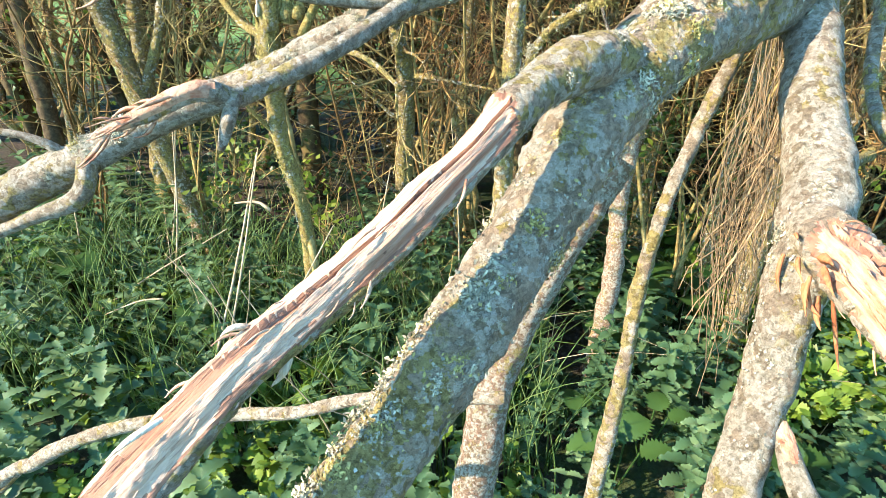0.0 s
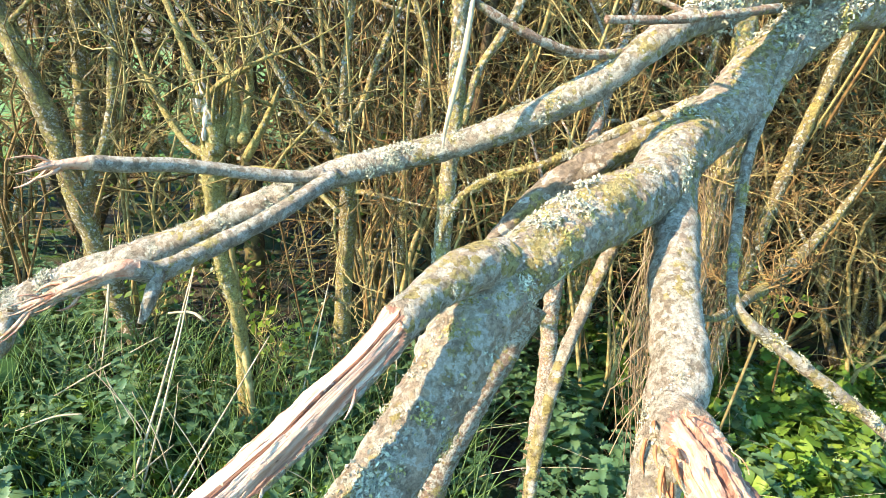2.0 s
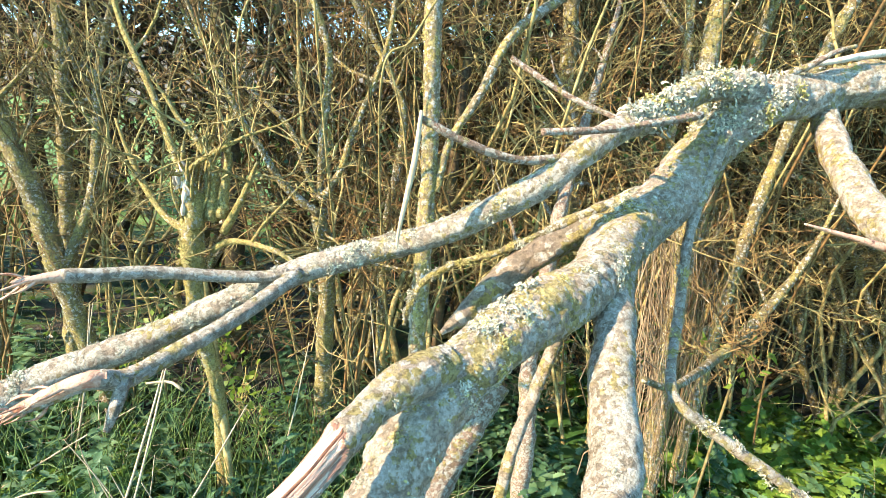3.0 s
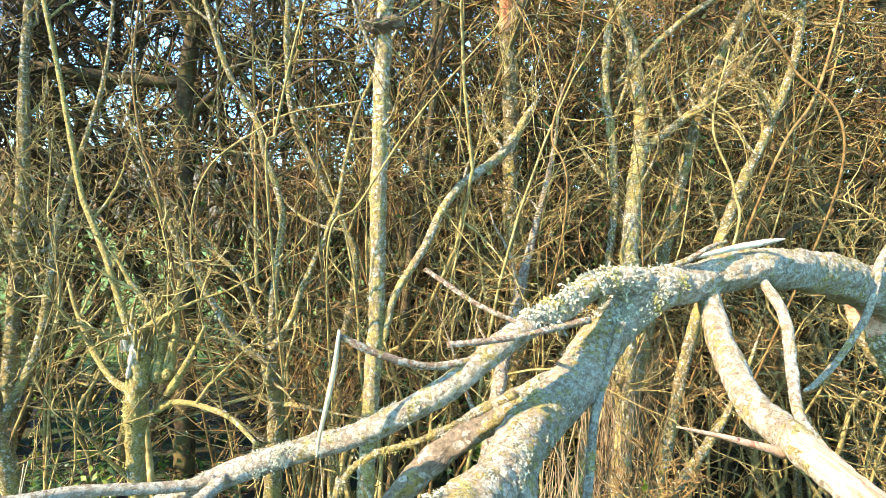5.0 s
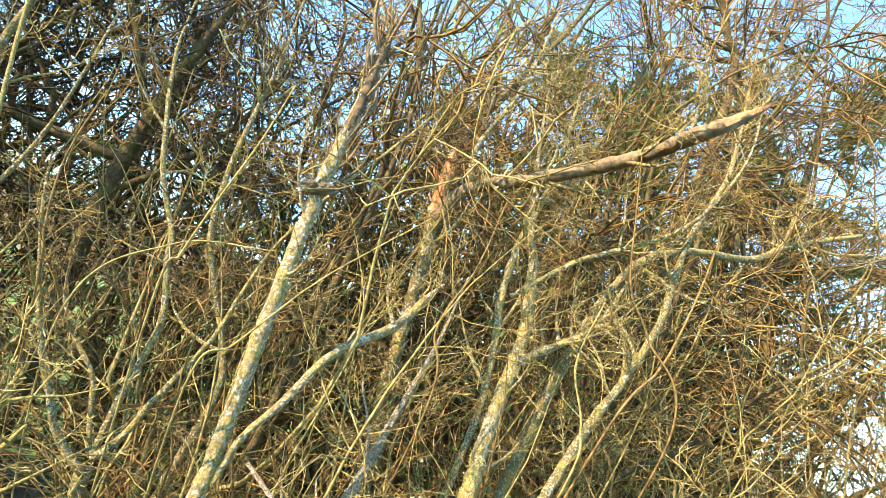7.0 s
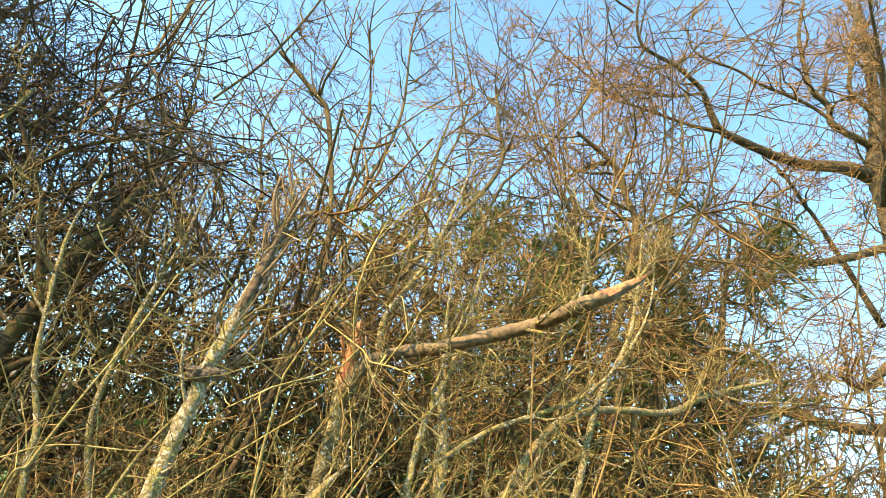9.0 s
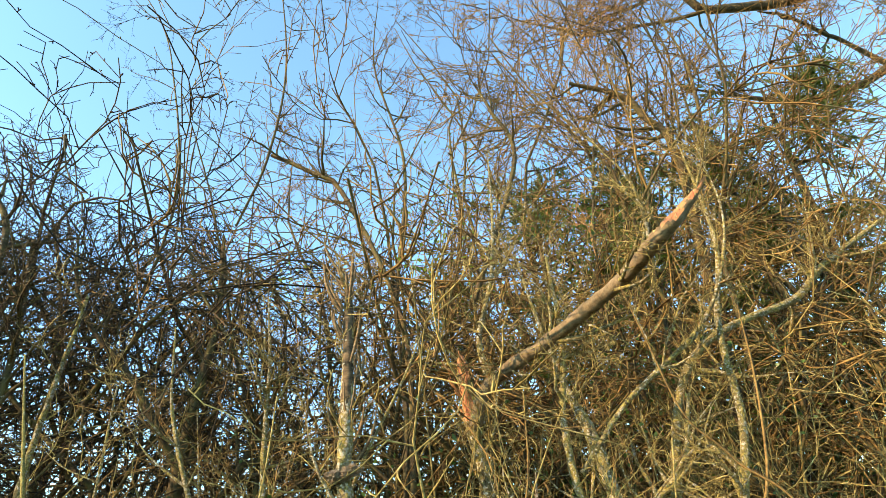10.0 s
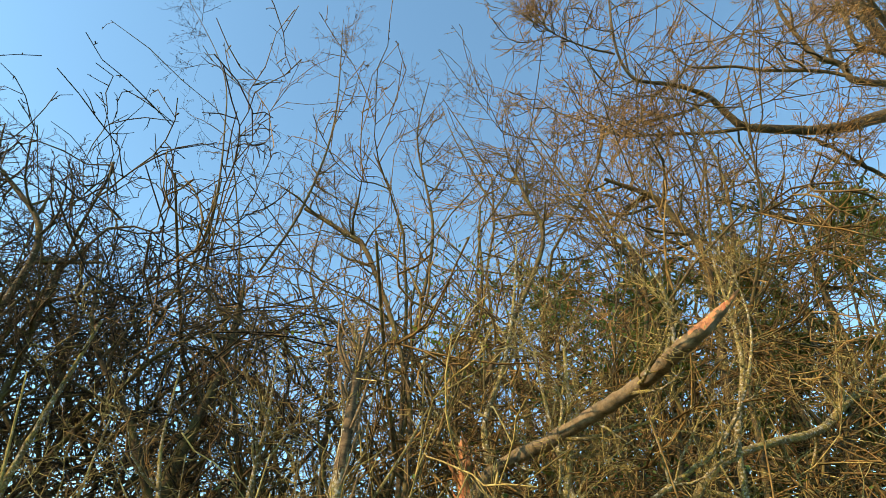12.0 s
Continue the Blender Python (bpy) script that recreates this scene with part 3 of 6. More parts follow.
limb("hanging_limb", [(0.721, 0.955, 1.675, 0.022), (0.717, 0.914, 1.625, 0.0220), (0.693, 0.815, 1.560, 0.0225), (0.685, 0.727, 1.507, 0.0240), (0.678, 0.625, 1.488, 0.0238), (0.662, 0.523, 1.480, 0.0232), (0.660, 0.440, 1.466, 0.0225), (0.66, 0.33, 1.44, 0.014)],
     BARK_MAIN, torn=((-0.3, -0.5, 0.75), 0.2, 0.25, (0, 0.55, 0.66, 1), (2.5, 1.6, 0.1, -0.3)), wood=WOOD_R, sides=26, step=0.006, seed=61, wood_label="torn pink-orange wood")
limb("side_branch", [(0.832, 0.962, 1.696, 0.0100), (0.842, 0.892, 1.629, 0.0098), (0.821, 0.832, 1.553, 0.0098), (0.788, 0.761, 1.485, 0.0090), (0.772, 0.690, 1.456, 0.0085), (0.75, 0.6, 1.42, 0.007)], BARK_PALE, sides=16, step=0.006, seed=64)
limb("side_branch", [(1.525, 1.23, 1.854, 0.0063), (1.431, 1.218, 1.83, 0.0083), (1.346, 1.205, 1.801, 0.0092), (1.294, 1.192, 1.74, 0.0101), (1.272, 1.18, 1.67, 0.0099), (1.243, 1.167, 1.601, 0.0089), (1.179, 1.155, 1.511, 0.0078), (1.117, 1.142, 1.45, 0.0067), (1.079, 1.13, 1.432, 0.0037)], BARK_PALE, sides=14, step=0.008, seed=66)
limb("broken_limb", [(1.36, 1.345, 1.64, 0.030), (1.403, 1.342, 1.580, 0.0416), (1.475, 1.318, 1.484, 0.0517), (1.564, 1.259, 1.359, 0.0574), (1.662, 1.189, 1.237, 0.0607), (1.8, 1.1, 0.9, 0.05), (1.9, 1.05, 0.5, 0.03)], BARK_YELLOW,
     torn=((-0.6, -0.5, 0.6), 0.2, 0.25, (0, 0.08, 0.22, 0.3), (-0.6, -0.2, 0.5, 2.5)), wood=WOOD_R, sides=24, step=0.008, seed=68, wood_label="torn red-orange wood")
TW1 = [(0.338, 0.806, 1.483, 0.0069), (0.203, 0.805, 1.409, 0.0055), (0.115, 0.825, 1.367, 0.0052), (0.070, 0.835, 1.324, 0.0048), (0.056, 0.843, 1.264, 0.0032)]
TWR = [(0.519, 0.838, 1.603, 0.0085), (0.473, 0.806, 1.464, 0.0073), (0.438, 0.726, 1.347, 0.0072), (0.373, 0.575, 1.305, 0.0064), (0.411, 0.555, 1.272, 0.0069), (0.464, 0.545, 1.239, 0.0068), (0.542, 0.534, 1.190, 0.0065), (0.66, 0.52, 1.10, 0.004)]
for k, (ctrl, mat) in enumerate((
        (TW1, BARK_YELLOW), (TWR, BARK_PALE),
        ([(0.419, 0.72, 1.62, 0.0051), (0.293, 0.685, 1.593, 0.0047), (0.206, 0.665, 1.583, 0.0048)], BARK_RUST),
        ([(0.341, 0.733, 1.599, 0.0035), (0.256, 0.754, 1.630, 0.0039), (0.176, 0.784, 1.676, 0.0040)], BARK_RUST),
        ([(0.36, 0.76, 1.60, 0.004), (0.331, 0.744, 1.583, 0.0043), (0.286, 0.725, 1.563, 0.0054), (0.194, 0.695, 1.546, 0.0056), (0.122, 0.675, 1.561, 0.0054), (0.061, 0.664, 1.587, 0.0046)], BARK_RUST),
        ([(0.60, 0.90, 1.69, 0.006), (0.66, 0.905, 1.715, 0.0055), (0.70, 0.91, 1.74, 0.0045), (0.74, 0.92, 1.755, 0.003)], BARK_RUST))):
    limb("twig", ctrl, mat, sides=12, step=0.005, rough=0.14, seed=70 + k)
part_sp = limb("splinter", [(0.061, 0.660, 1.596, 0.0022), (0.057, 0.656, 1.536, 0.0042), (0.045, 0.649, 1.458, 0.0030), (0.043, 0.648, 1.43, 0.0012)], STRAW, "pale upright splinter", sides=6, step=0.01, seed=81)
limb("splinter", [(0.66, 0.612, 1.47, 0.007), (0.623, 0.605, 1.481, 0.0055), (0.558, 0.600, 1.495, 0.0035), (0.498, 0.592, 1.507, 0.0012)], WOOD_R, "pale torn splinter", sides=8, step=0.006, seed=82)
limb("splinter", [(0.66, 0.915, 1.716, 0.0030), (0.770, 0.938, 1.744, 0.0060), (0.830, 0.95, 1.757, 0.0065), (0.884, 0.963, 1.768, 0.0012)], WOOD_PALE, "pale splinter lying along the arch", sides=8, step=0.006, seed=83)

# the fallen stick and its fork, low in the nettles
stick = thing("fallen_stick", "thin grey dead stick lying across the nettles", "stick", (-0.4, 0.58, 0.5))
fix(part("stem", limb_mesh([(0.05, 0.48, 1.02, 0.007), (-0.103, 0.525, 0.965, 0.0073), (-0.202, 0.556, 0.906, 0.0082), (-0.300, 0.576, 0.873, 0.0089), (-0.409, 0.586, 0.842, 0.0087), (-0.514, 0.587, 0.798, 0.0105), (-0.603, 0.586, 0.740, 0.0105), (-0.691, 0.586, 0.672, 0.0105), (-1.1, 0.6, 0.25, 0.009)], 12, 0.007, 0.12, 91, mats=(BARK_PALE,))[0], stick))
fix(part("fork", limb_mesh([(-0.408, 0.584, 0.843, 0.0070), (-0.540, 0.604, 0.773, 0.0069), (-0.664, 0.624, 0.682, 0.0060), (-1.0, 0.66, 0.3, 0.005)], 10, 0.007, 0.12, 92, mats=(BARK_PALE,))[0], stick))


# ---- the thicket: named stems ----
def stuff_part(name, me, parent):
    ob = part(name, me, parent)
    ob["kind"] = "stuff"
    return ob


def flakes_on(ob, ctrl, n, sizes, u0, u1, seed, mat):
    """Small crusty scales, raised at their rims, all over a stretch of a limb."""
    r = np.random.default_rng(seed)
    line = spline(ctrl, 300)
    tan, sx, sy = frames_of(line[:, :3])
    i = np.minimum(299, (300 * r.uniform(u0, u1, n)).astype(int))
    a = r.uniform(0, 6.28, n)
    out = sx[i] * np.cos(a)[:, None] + sy[i] * np.sin(a)[:, None]
    keep = bumps(line[i, :3] + out * line[i, 3:4], seed + 2, 60) > -0.25
    i, out = i[keep], out[keep]
    n = len(i)
    cx = tan[i]
    cy = np.cross(out, cx)
    s = r.uniform(*sizes, n)[:, None]
    mid = line[i, :3] + out * line[i, 3:4] * 1.03
    ring = [mid]
    for q in range(6):
        b = q * math.pi / 3 + r.uniform(-0.4, 0.4, n)
        rr = s * r.uniform(0.5, 1.2, (n, 1))
        ring.append(mid + cx * np.cos(b)[:, None] * rr + cy * np.sin(b)[:, None] * rr + out * (r.uniform(-0.2, 0.35, (n, 1)) * s))
    v = np.stack(ring, 1).reshape(-1, 3)
    o = (np.arange(n) * 7)[:, None, None]
    t = o + np.array([[0, q + 1, (q + 1) % 6 + 1] for q in range(6)])[None]
    c = stuff_part("lichen_crust", mesh_of("crust", v, None, t, mat), ob)


def stem_tree(name, label, stems, mat, twig_mat, l2=6, l3=5, l2len=(0.25, 0.7), l3len=(0.1, 0.32), first=0.35, up=0.3, group="thicket trees", torn=None, wood=None, wander=0.33, barks=(), tears=()):
    """A tree from its main stems, which are given as control points, with shoots and twigs grown on them."""
    base = stems[0][0]
    t = thing(name, label, "tree", base[:3], group)
    groups3 = []
    for k, s in enumerate(stems):
        s = [(*p[:3], p[3] * (0.72 if k else 0.80)) for p in s]
        bark, scar = limb_mesh(s, 16, 0.018, 0.13, 200 + k + int(abs(base[0]) * 50), dict(tears).get(k, torn if k == 0 else None), mats=(dict(barks).get(k, mat), wood))
        ob = fix(part("trunk" if k == 0 else "limb", bark, t))
        if scar:
            part("torn_wood", scar, ob, "torn orange-brown wood")
        a = sprout(*as_line(s), l2, l2len, up=up, n=7, first=first, wander=wander)
        for q in range(len(a[0])):
            fix(part("branch", tube_mesh([(a[0][q:q + 1], a[1][q:q + 1])], mat, 6), t))
        b = sprout(*a, l3, l3len, up=up * 0.6, n=5, wander=0.3, tip=0.002)
        c = sprout(*b, 3, (0.03, 0.14), (30, 75), n=3, wander=0.25)
        groups3 += [b, c, spurs(*a, 14, (0.006, 0.03), 0.0026), spurs(*b, 5), spurs(*c, 2)]
        if s[0][3] > 0.015 and base[1] < 2.8:
            flakes_on(ob, s, 260, (0.002, 0.006), 0.05, 0.95, 800 + k, CRUST_Y if mat in (BARK_YELLOW, BARK_BRIGHT, BARK_MOSS) else CRUST)
    fix(stuff_part("twig_spray", tube_mesh(groups3, twig_mat, 3), t))
    return t


tree_a = stem_tree("broken_tree", "slender pale lichened trunk, its top snapped and shredded", [
    [(0.12, 1.85, -0.05, 0.042), (0.10, 1.87, 0.4, 0.038), (0.092, 1.886, 0.885, 0.0365), (0.089, 1.92, 1.45, 0.0345), (0.070, 1.935, 1.843, 0.0350), (0.052, 1.94, 2.343, 0.0355), (0.050, 1.955, 2.516, 0.0350),
     (0.057, 1.987, 2.861, 0.030), (0.05, 2.09, 3.2, 0.026), (0.03, 2.15, 3.36, 0.006)],
    [(0.12, 1.905, 1.35, 0.016), (0.150, 1.917, 1.515, 0.0176), (0.238, 1.940, 1.677, 0.0196), (0.333, 2.022, 1.878, 0.0226), (0.547, 2.229, 2.077, 0.0280), (0.66, 2.34, 2.26, 0.020), (0.735, 2.412, 2.374, 0.006)]],
    BARK_TRUNK, TWIG_OLIVE, l2=6, torn=((0, -1, 0.2), 0.2, 0.2, (0, 0.70, 0.74, 0.86, 1), (2.5, 2.5, 0.1, -0.1, -0.7)), wood=BARK_RAW)
tree_b = stem_tree("broken_tree", "mossy olive trunk torn open, one limb bent away", [
    [(0.86, 2.76, -0.05, 0.06), (0.80, 2.752, 0.9, 0.056), (0.772, 2.752, 1.507, 0.0525), (0.705, 2.744, 1.801, 0.0476), (0.650, 2.741, 2.508, 0.0440), (0.612, 2.727, 2.730, 0.046), (0.591, 2.691, 3.02, 0.046), (0.585, 2.685, 3.10, 0.020)],
    [(0.62, 2.715, 2.72, 0.048), (0.718, 2.635, 2.922, 0.0475), (0.991, 2.382, 3.041, 0.0465), (1.253, 1.964, 3.152, 0.0455), (1.330, 1.628, 3.19, 0.0450), (1.43, 1.55, 3.28, 0.030), (1.501, 1.489, 3.36, 0.006)],
    [(0.73, 2.66, 2.9, 0.026), (0.70, 2.72, 3.2, 0.022), (0.82, 2.8, 3.6, 0.018), (0.9, 2.9, 4.1, 0.012), (0.95, 3.0, 4.7, 0.006)]],
    BARK_MOSS, TWIG_OLIVE, l2=14, first=0.2, torn=((-0.5, -0.9, 0.1), 0.2, 0.2, (0, 0.70, 0.74, 0.9, 1), (2.5, 2.5, 0.25, 0.1, -0.6)), wood=WOOD_ORANGE, barks=((1, BARK_SMOOTH),), tears=((1, ((-0.4, -0.8, 0.5), 0.2, 0.2, (0, 0.62, 0.68, 0.76, 0.84, 0.9, 1), (2.5, 2.5, 0.75, 0.45, 0.8, 0.2, -0.6))),))
tree_y = stem_tree("lichened_tree", "leaning trunk crusted with yellow lichen", [
    [(1.02, 1.95, -0.05, 0.05), (1.03, 1.98, 0.6, 0.047), (1.048, 2.039, 1.239, 0.0439), (1.066, 2.139, 1.686, 0.0425), (1.12, 2.26, 2.0, 0.040), (1.157, 2.335, 2.230, 0.0375), (1.132, 2.429, 2.607, 0.0329), (1.087, 2.526, 2.827, 0.022), (1.0, 2.6, 3.3, 0.011), (0.95, 2.7, 3.8, 0.004)],
    [(1.150, 2.31, 2.14, 0.0278), (1.365, 2.372, 2.312, 0.0245), (1.537, 2.415, 2.473, 0.0172), (1.65, 2.45, 2.75, 0.010)],
    [(1.029, 2.324, 2.419, 0.018), (1.278, 2.276, 2.696, 0.0170), (1.677, 2.224, 3.001, 0.0150), (1.887, 2.227, 3.303, 0.0125), (2.05, 2.3, 3.7, 0.008), (2.1, 2.4, 4.2, 0.004)]],
    BARK_YELLOW, TWIG_OLIVE, l2=14, first=0.2, barks=((2, BARK_MOSS),))
tree_c = stem_tree("forked_tree", "forked thicket tree with upright olive stems", [
    [(-0.3, 2.36, -0.05, 0.05), (-0.294, 2.338, 0.309, 0.046), (-0.276, 2.185, 1.011, 0.04), (-0.292, 2.09, 1.161, 0.0331), (-0.291, 2.09, 1.234, 0.031)],
    [(-0.286, 2.07, 1.269, 0.0185), (-0.222, 2.063, 1.379, 0.0165), (-0.192, 2.056, 1.485, 0.0154), (-0.153, 2.049, 1.593, 0.0144), (-0.106, 2.042, 1.722, 0.0124), (-0.077, 2.035, 1.829, 0.0113), (-0.055, 2.028, 1.997, 0.0103), (-0.014, 2.021, 2.19, 0.0093), (0.109, 2.014, 2.479, 0.0083), (0.274, 2.007, 2.78, 0.0074), (0.371, 2.0, 2.988, 0.0042)],
    [(-0.294, 2.07, 1.217, 0.0225), (-0.365, 2.051, 1.267, 0.0203), (-0.438, 2.032, 1.344, 0.018), (-0.48, 2.013, 1.423, 0.0159), (-0.542, 1.994, 1.518, 0.0137), (-0.597, 1.976, 1.631, 0.0126), (-0.65, 1.957, 1.742, 0.0115), (-0.692, 1.938, 1.852, 0.0095), (-0.748, 1.919, 1.996, 0.0075), (-0.797, 1.9, 2.176, 0.0037)],
    [(-0.292, 2.08, 1.267, 0.0206), (-0.297, 2.097, 1.45, 0.0188), (-0.289, 2.114, 1.617, 0.019), (-0.292, 2.131, 1.787, 0.0181), (-0.372, 2.148, 1.994, 0.0172), (-0.409, 2.165, 2.101, 0.0151), (-0.529, 2.182, 2.286, 0.0152), (-0.61, 2.199, 2.479, 0.0142), (-0.681, 2.216, 2.677, 0.0132), (-0.729, 2.233, 2.858, 0.0089), (-0.762, 2.25, 3.184, 0.0045)],
    [(-0.306, 2.1, 1.261, 0.0145), (-0.368, 2.12, 1.398, 0.0136), (-0.427, 2.14, 1.517, 0.0127), (-0.548, 2.16, 1.62, 0.0106), (-0.639, 2.18, 1.728, 0.0085), (-0.694, 2.2, 1.874, 0.0043)]],
    BARK_THICKET, TWIG_BROWN, l2=5, l3=4, first=0.2)
stump = stem_tree("splintered_stump", "snapped stump with splintered top and bright yellow lichen", [
    [(-0.55, 1.88, -0.05, 0.034), (-0.568, 1.826, 0.592, 0.0300), (-0.600, 1.728, 0.923, 0.0310), (-0.587, 1.657, 1.175, 0.0400), (-0.568, 1.645, 1.28, 0.042), (-0.56, 1.64, 1.33, 0.030)],
    [(-0.588, 1.64, 1.318, 0.0161), (-0.622, 1.661, 1.392, 0.0147), (-0.666, 1.682, 1.484, 0.0149), (-0.713, 1.703, 1.594, 0.0134), (-0.766, 1.724, 1.689, 0.0127), (-0.816, 1.745, 1.786, 0.0119), (-0.866, 1.766, 1.956, 0.0112), (-0.92, 1.787, 2.147, 0.0105), (-0.98, 1.808, 2.342, 0.0097), (-1.035, 1.829, 2.524, 0.0089), (-1.146, 1.85, 2.943, 0.0036)],
    [(-0.523, 1.64, 1.251, 0.0323), (-0.521, 1.64, 1.34, 0.0292), (-0.529, 1.64, 1.42, 0.0211), (-0.544, 1.64, 1.503, 0.0049)],
    [(-0.493, 1.63, 1.264, 0.0242), (-0.481, 1.62, 1.348, 0.0177), (-0.468, 1.61, 1.43, 0.0128), (-0.467, 1.6, 1.552, 0.0048)],
    [(-0.483, 1.62, 1.22, 0.0176), (-0.44, 1.6, 1.3, 0.0143), (-0.407, 1.58, 1.362, 0.0126), (-0.376, 1.56, 1.434, 0.0047)],
    [(-0.561, 1.62, 1.23, 0.0319), (-0.578, 1.62, 1.323, 0.0319), (-0.591, 1.62, 1.378, 0.0255), (-0.602, 1.62, 1.417, 0.0128)],
    [(-0.607, 1.66, 1.215, 0.0179), (-0.667, 1.682, 1.237, 0.0148), (-0.733, 1.705, 1.308, 0.0133), (-0.797, 1.728, 1.415, 0.0101), (-0.842, 1.75, 1.51, 0.0051)],
    [(-0.53, 1.66, 1.156, 0.0147), (-0.465, 1.62, 1.197, 0.0128), (-0.375, 1.58, 1.2, 0.011), (-0.285, 1.54, 1.181, 0.0093), (-0.201, 1.5, 1.125, 0.0076)]],
    BARK_BRIGHT, TWIG_OLIVE, l2=2, l3=3, tears=((5, ((0.2, -1, 0.3), 0.2, 0.2, (0, 0.3, 0.5, 1), (2.5, 1.0, 0.0, -0.6))),), wood=WOOD_PALE)
tree_l = stem_tree("leaning_tree", "old leaning trunk with flaking brown bark", [
    [(-1.10, 2.36, -0.05, 0.05), (-1.188, 2.338, 0.240, 0.0465), (-1.339, 2.246, 0.899, 0.052), (-1.396, 2.242, 1.129, 0.0503), (-1.499, 2.236, 1.414, 0.0433), (-1.7, 2.25, 1.9, 0.035), (-1.85, 2.3, 2.5, 0.025), (-1.9, 2.4, 3.2, 0.01)],
    [(-1.33, 2.25, 0.85, 0.03), (-1.22, 2.3, 1.2, 0.026), (-1.22, 2.4, 1.7, 0.02), (-1.1, 2.45, 2.3, 0.012), (-1.1, 2.5, 3.0, 0.006)]],
    BARK_THICKET, TWIG_OLIVE, l2=8)
stem_tree("upright_tree", "upright mossy thicket stem", [
    [(-1.47, 2.55, -0.05, 0.05), (-1.462, 2.541, 0.616, 0.0471), (-1.455, 2.532, 1.318, 0.0366), (-1.444, 2.529, 1.761, 0.0338), (-1.5, 2.6, 2.6, 0.022), (-1.45, 2.7, 3.6, 0.01)]], BARK_THICKET, TWIG_OLIVE, l2=12)
stem_tree("upright_tree", "slim upright stem rough with yellow-green lichen", [
    [(1.02, 2.32, -0.05, 0.032), (1.0, 2.32, 0.9, 0.028), (1.069, 2.35, 1.745, 0.0198), (1.072, 2.371, 1.996, 0.0201), (1.049, 2.393, 2.225, 0.0228), (1.013, 2.414, 2.43, 0.0231), (1.017, 2.436, 2.698, 0.0207), (1.068, 2.457, 2.953, 0.0184), (1.09, 2.479, 3.236, 0.0133), (1.093, 2.5, 3.579, 0.0081)]], BARK_YELLOW, TWIG_OLIVE, l2=14, first=0.3)
stem_tree("upright_tree", "slim bare stem with short side twigs", [
    [(-0.05, 2.6, -0.05, 0.03), (-0.08, 2.6, 1.0, 0.028), (-0.027, 2.55, 1.52, 0.0204), (-0.091, 2.558, 1.744, 0.0179), (-0.328, 2.567, 2.155, 0.0179), (-0.39, 2.575, 2.46, 0.0167), (-0.402, 2.583, 2.776, 0.0155), (-0.402, 2.592, 3.098, 0.0104), (-0.434, 2.6, 3.474, 0.0052)]], BARK_THICKET, TWIG_OLIVE, l2=14, first=0.3)
stem_tree("leaning_tree", "pale slanting stem with a twiggy tangle", [
    [(1.12, 1.95, 0.3, 0.03), (1.2, 1.98, 1.0, 0.028), (1.311, 2.022, 1.552, 0.0257), (1.524, 2.172, 2.010, 0.0257), (1.620, 2.200, 2.196, 0.0231), (1.746, 2.218, 2.576, 0.0217), (1.805, 2.267, 3.032, 0.0194), (1.960, 2.312, 3.512, 0.0149), (2.0, 2.4, 4.2, 0.006)]],
    BARK_THICKET, TWIG_OLIVE, l2=14, l3=5, first=0.3)
stem_tree("upright_tree", "dark trunk standing behind the fallen limb", [
    [(0.50, 1.86, -0.05, 0.044), (0.518, 1.886, 0.453, 0.0417), (0.503, 1.933, 0.786, 0.0360), (0.564, 2.033, 1.234, 0.0321), (0.66, 2.2, 1.6, 0.022), (0.82, 2.5, 2.1, 0.012), (0.9, 2.7, 2.5, 0.005)]], BARK_RUST, TWIG_BROWN, l2=10, first=0.4)
stem_tree("far_branchy_tree", "slanting bare branch with a light tip", [
    [(1.2, 2.45, -0.05, 0.04), (1.35, 2.5, 1.5, 0.035), (1.748, 2.620, 2.902, 0.0262), (2.794, 3.022, 3.448, 0.0301), (3.145, 3.123, 3.710, 0.0306), (3.817, 3.214, 4.101, 0.0181)]], BARK_THICKET, TWIG_OLIVE, l2=12, l2len=(0.4, 1.1))
stem_tree("leaning_tree", "low slanting branch in the undergrowth", [
    [(0.50, 0.95, 1.15, 0.008), (0.589, 1.008, 1.114, 0.0097), (0.769, 1.212, 1.091, 0.0145), (0.917, 1.365, 1.098, 0.0179), (1.093, 1.513, 1.187, 0.0163), (1.227, 1.608, 1.307, 0.0097), (1.35, 1.7, 1.5, 0.004)]], BARK_THICKET, TWIG_BROWN, l2=8, l2len=(0.08, 0.3), l3len=(0.03, 0.1))

stem_tree("old_hawthorn", "old dark hawthorn with a level limb and tangled twigs", [
    [(-0.95, 3.32, -0.05, 0.075), (-1.0, 3.30, 1.2, 0.066), (-1.05, 3.25, 2.2, 0.060), (-1.0, 3.2, 2.9, 0.045), (-0.9, 3.2, 3.6, 0.03), (-0.95, 3.3, 4.3, 0.012)],
    [(-1.04, 3.25, 2.46, 0.050), (-1.58, 3.24, 2.465, 0.040), (-2.1, 3.2, 2.52, 0.030), (-2.7, 3.1, 2.7, 0.012)],
    [(-1.02, 3.22, 2.7, 0.035), (-1.3, 3.1, 3.2, 0.028), (-1.7, 3.1, 3.7, 0.018), (-1.9, 3.2, 4.3, 0.008)],
    [(-1.0, 3.25, 2.3, 0.03), (-0.7, 3.1, 2.6, 0.024), (-0.5, 3.15, 3.1, 0.016), (-0.45, 3.2, 3.7, 0.008)]],
    BARK_BROWN, TWIG_DARK, l2=20, l3=7, l2len=(0.4, 1.0), l3len=(0.15, 0.45), first=0.3, up=0.05)

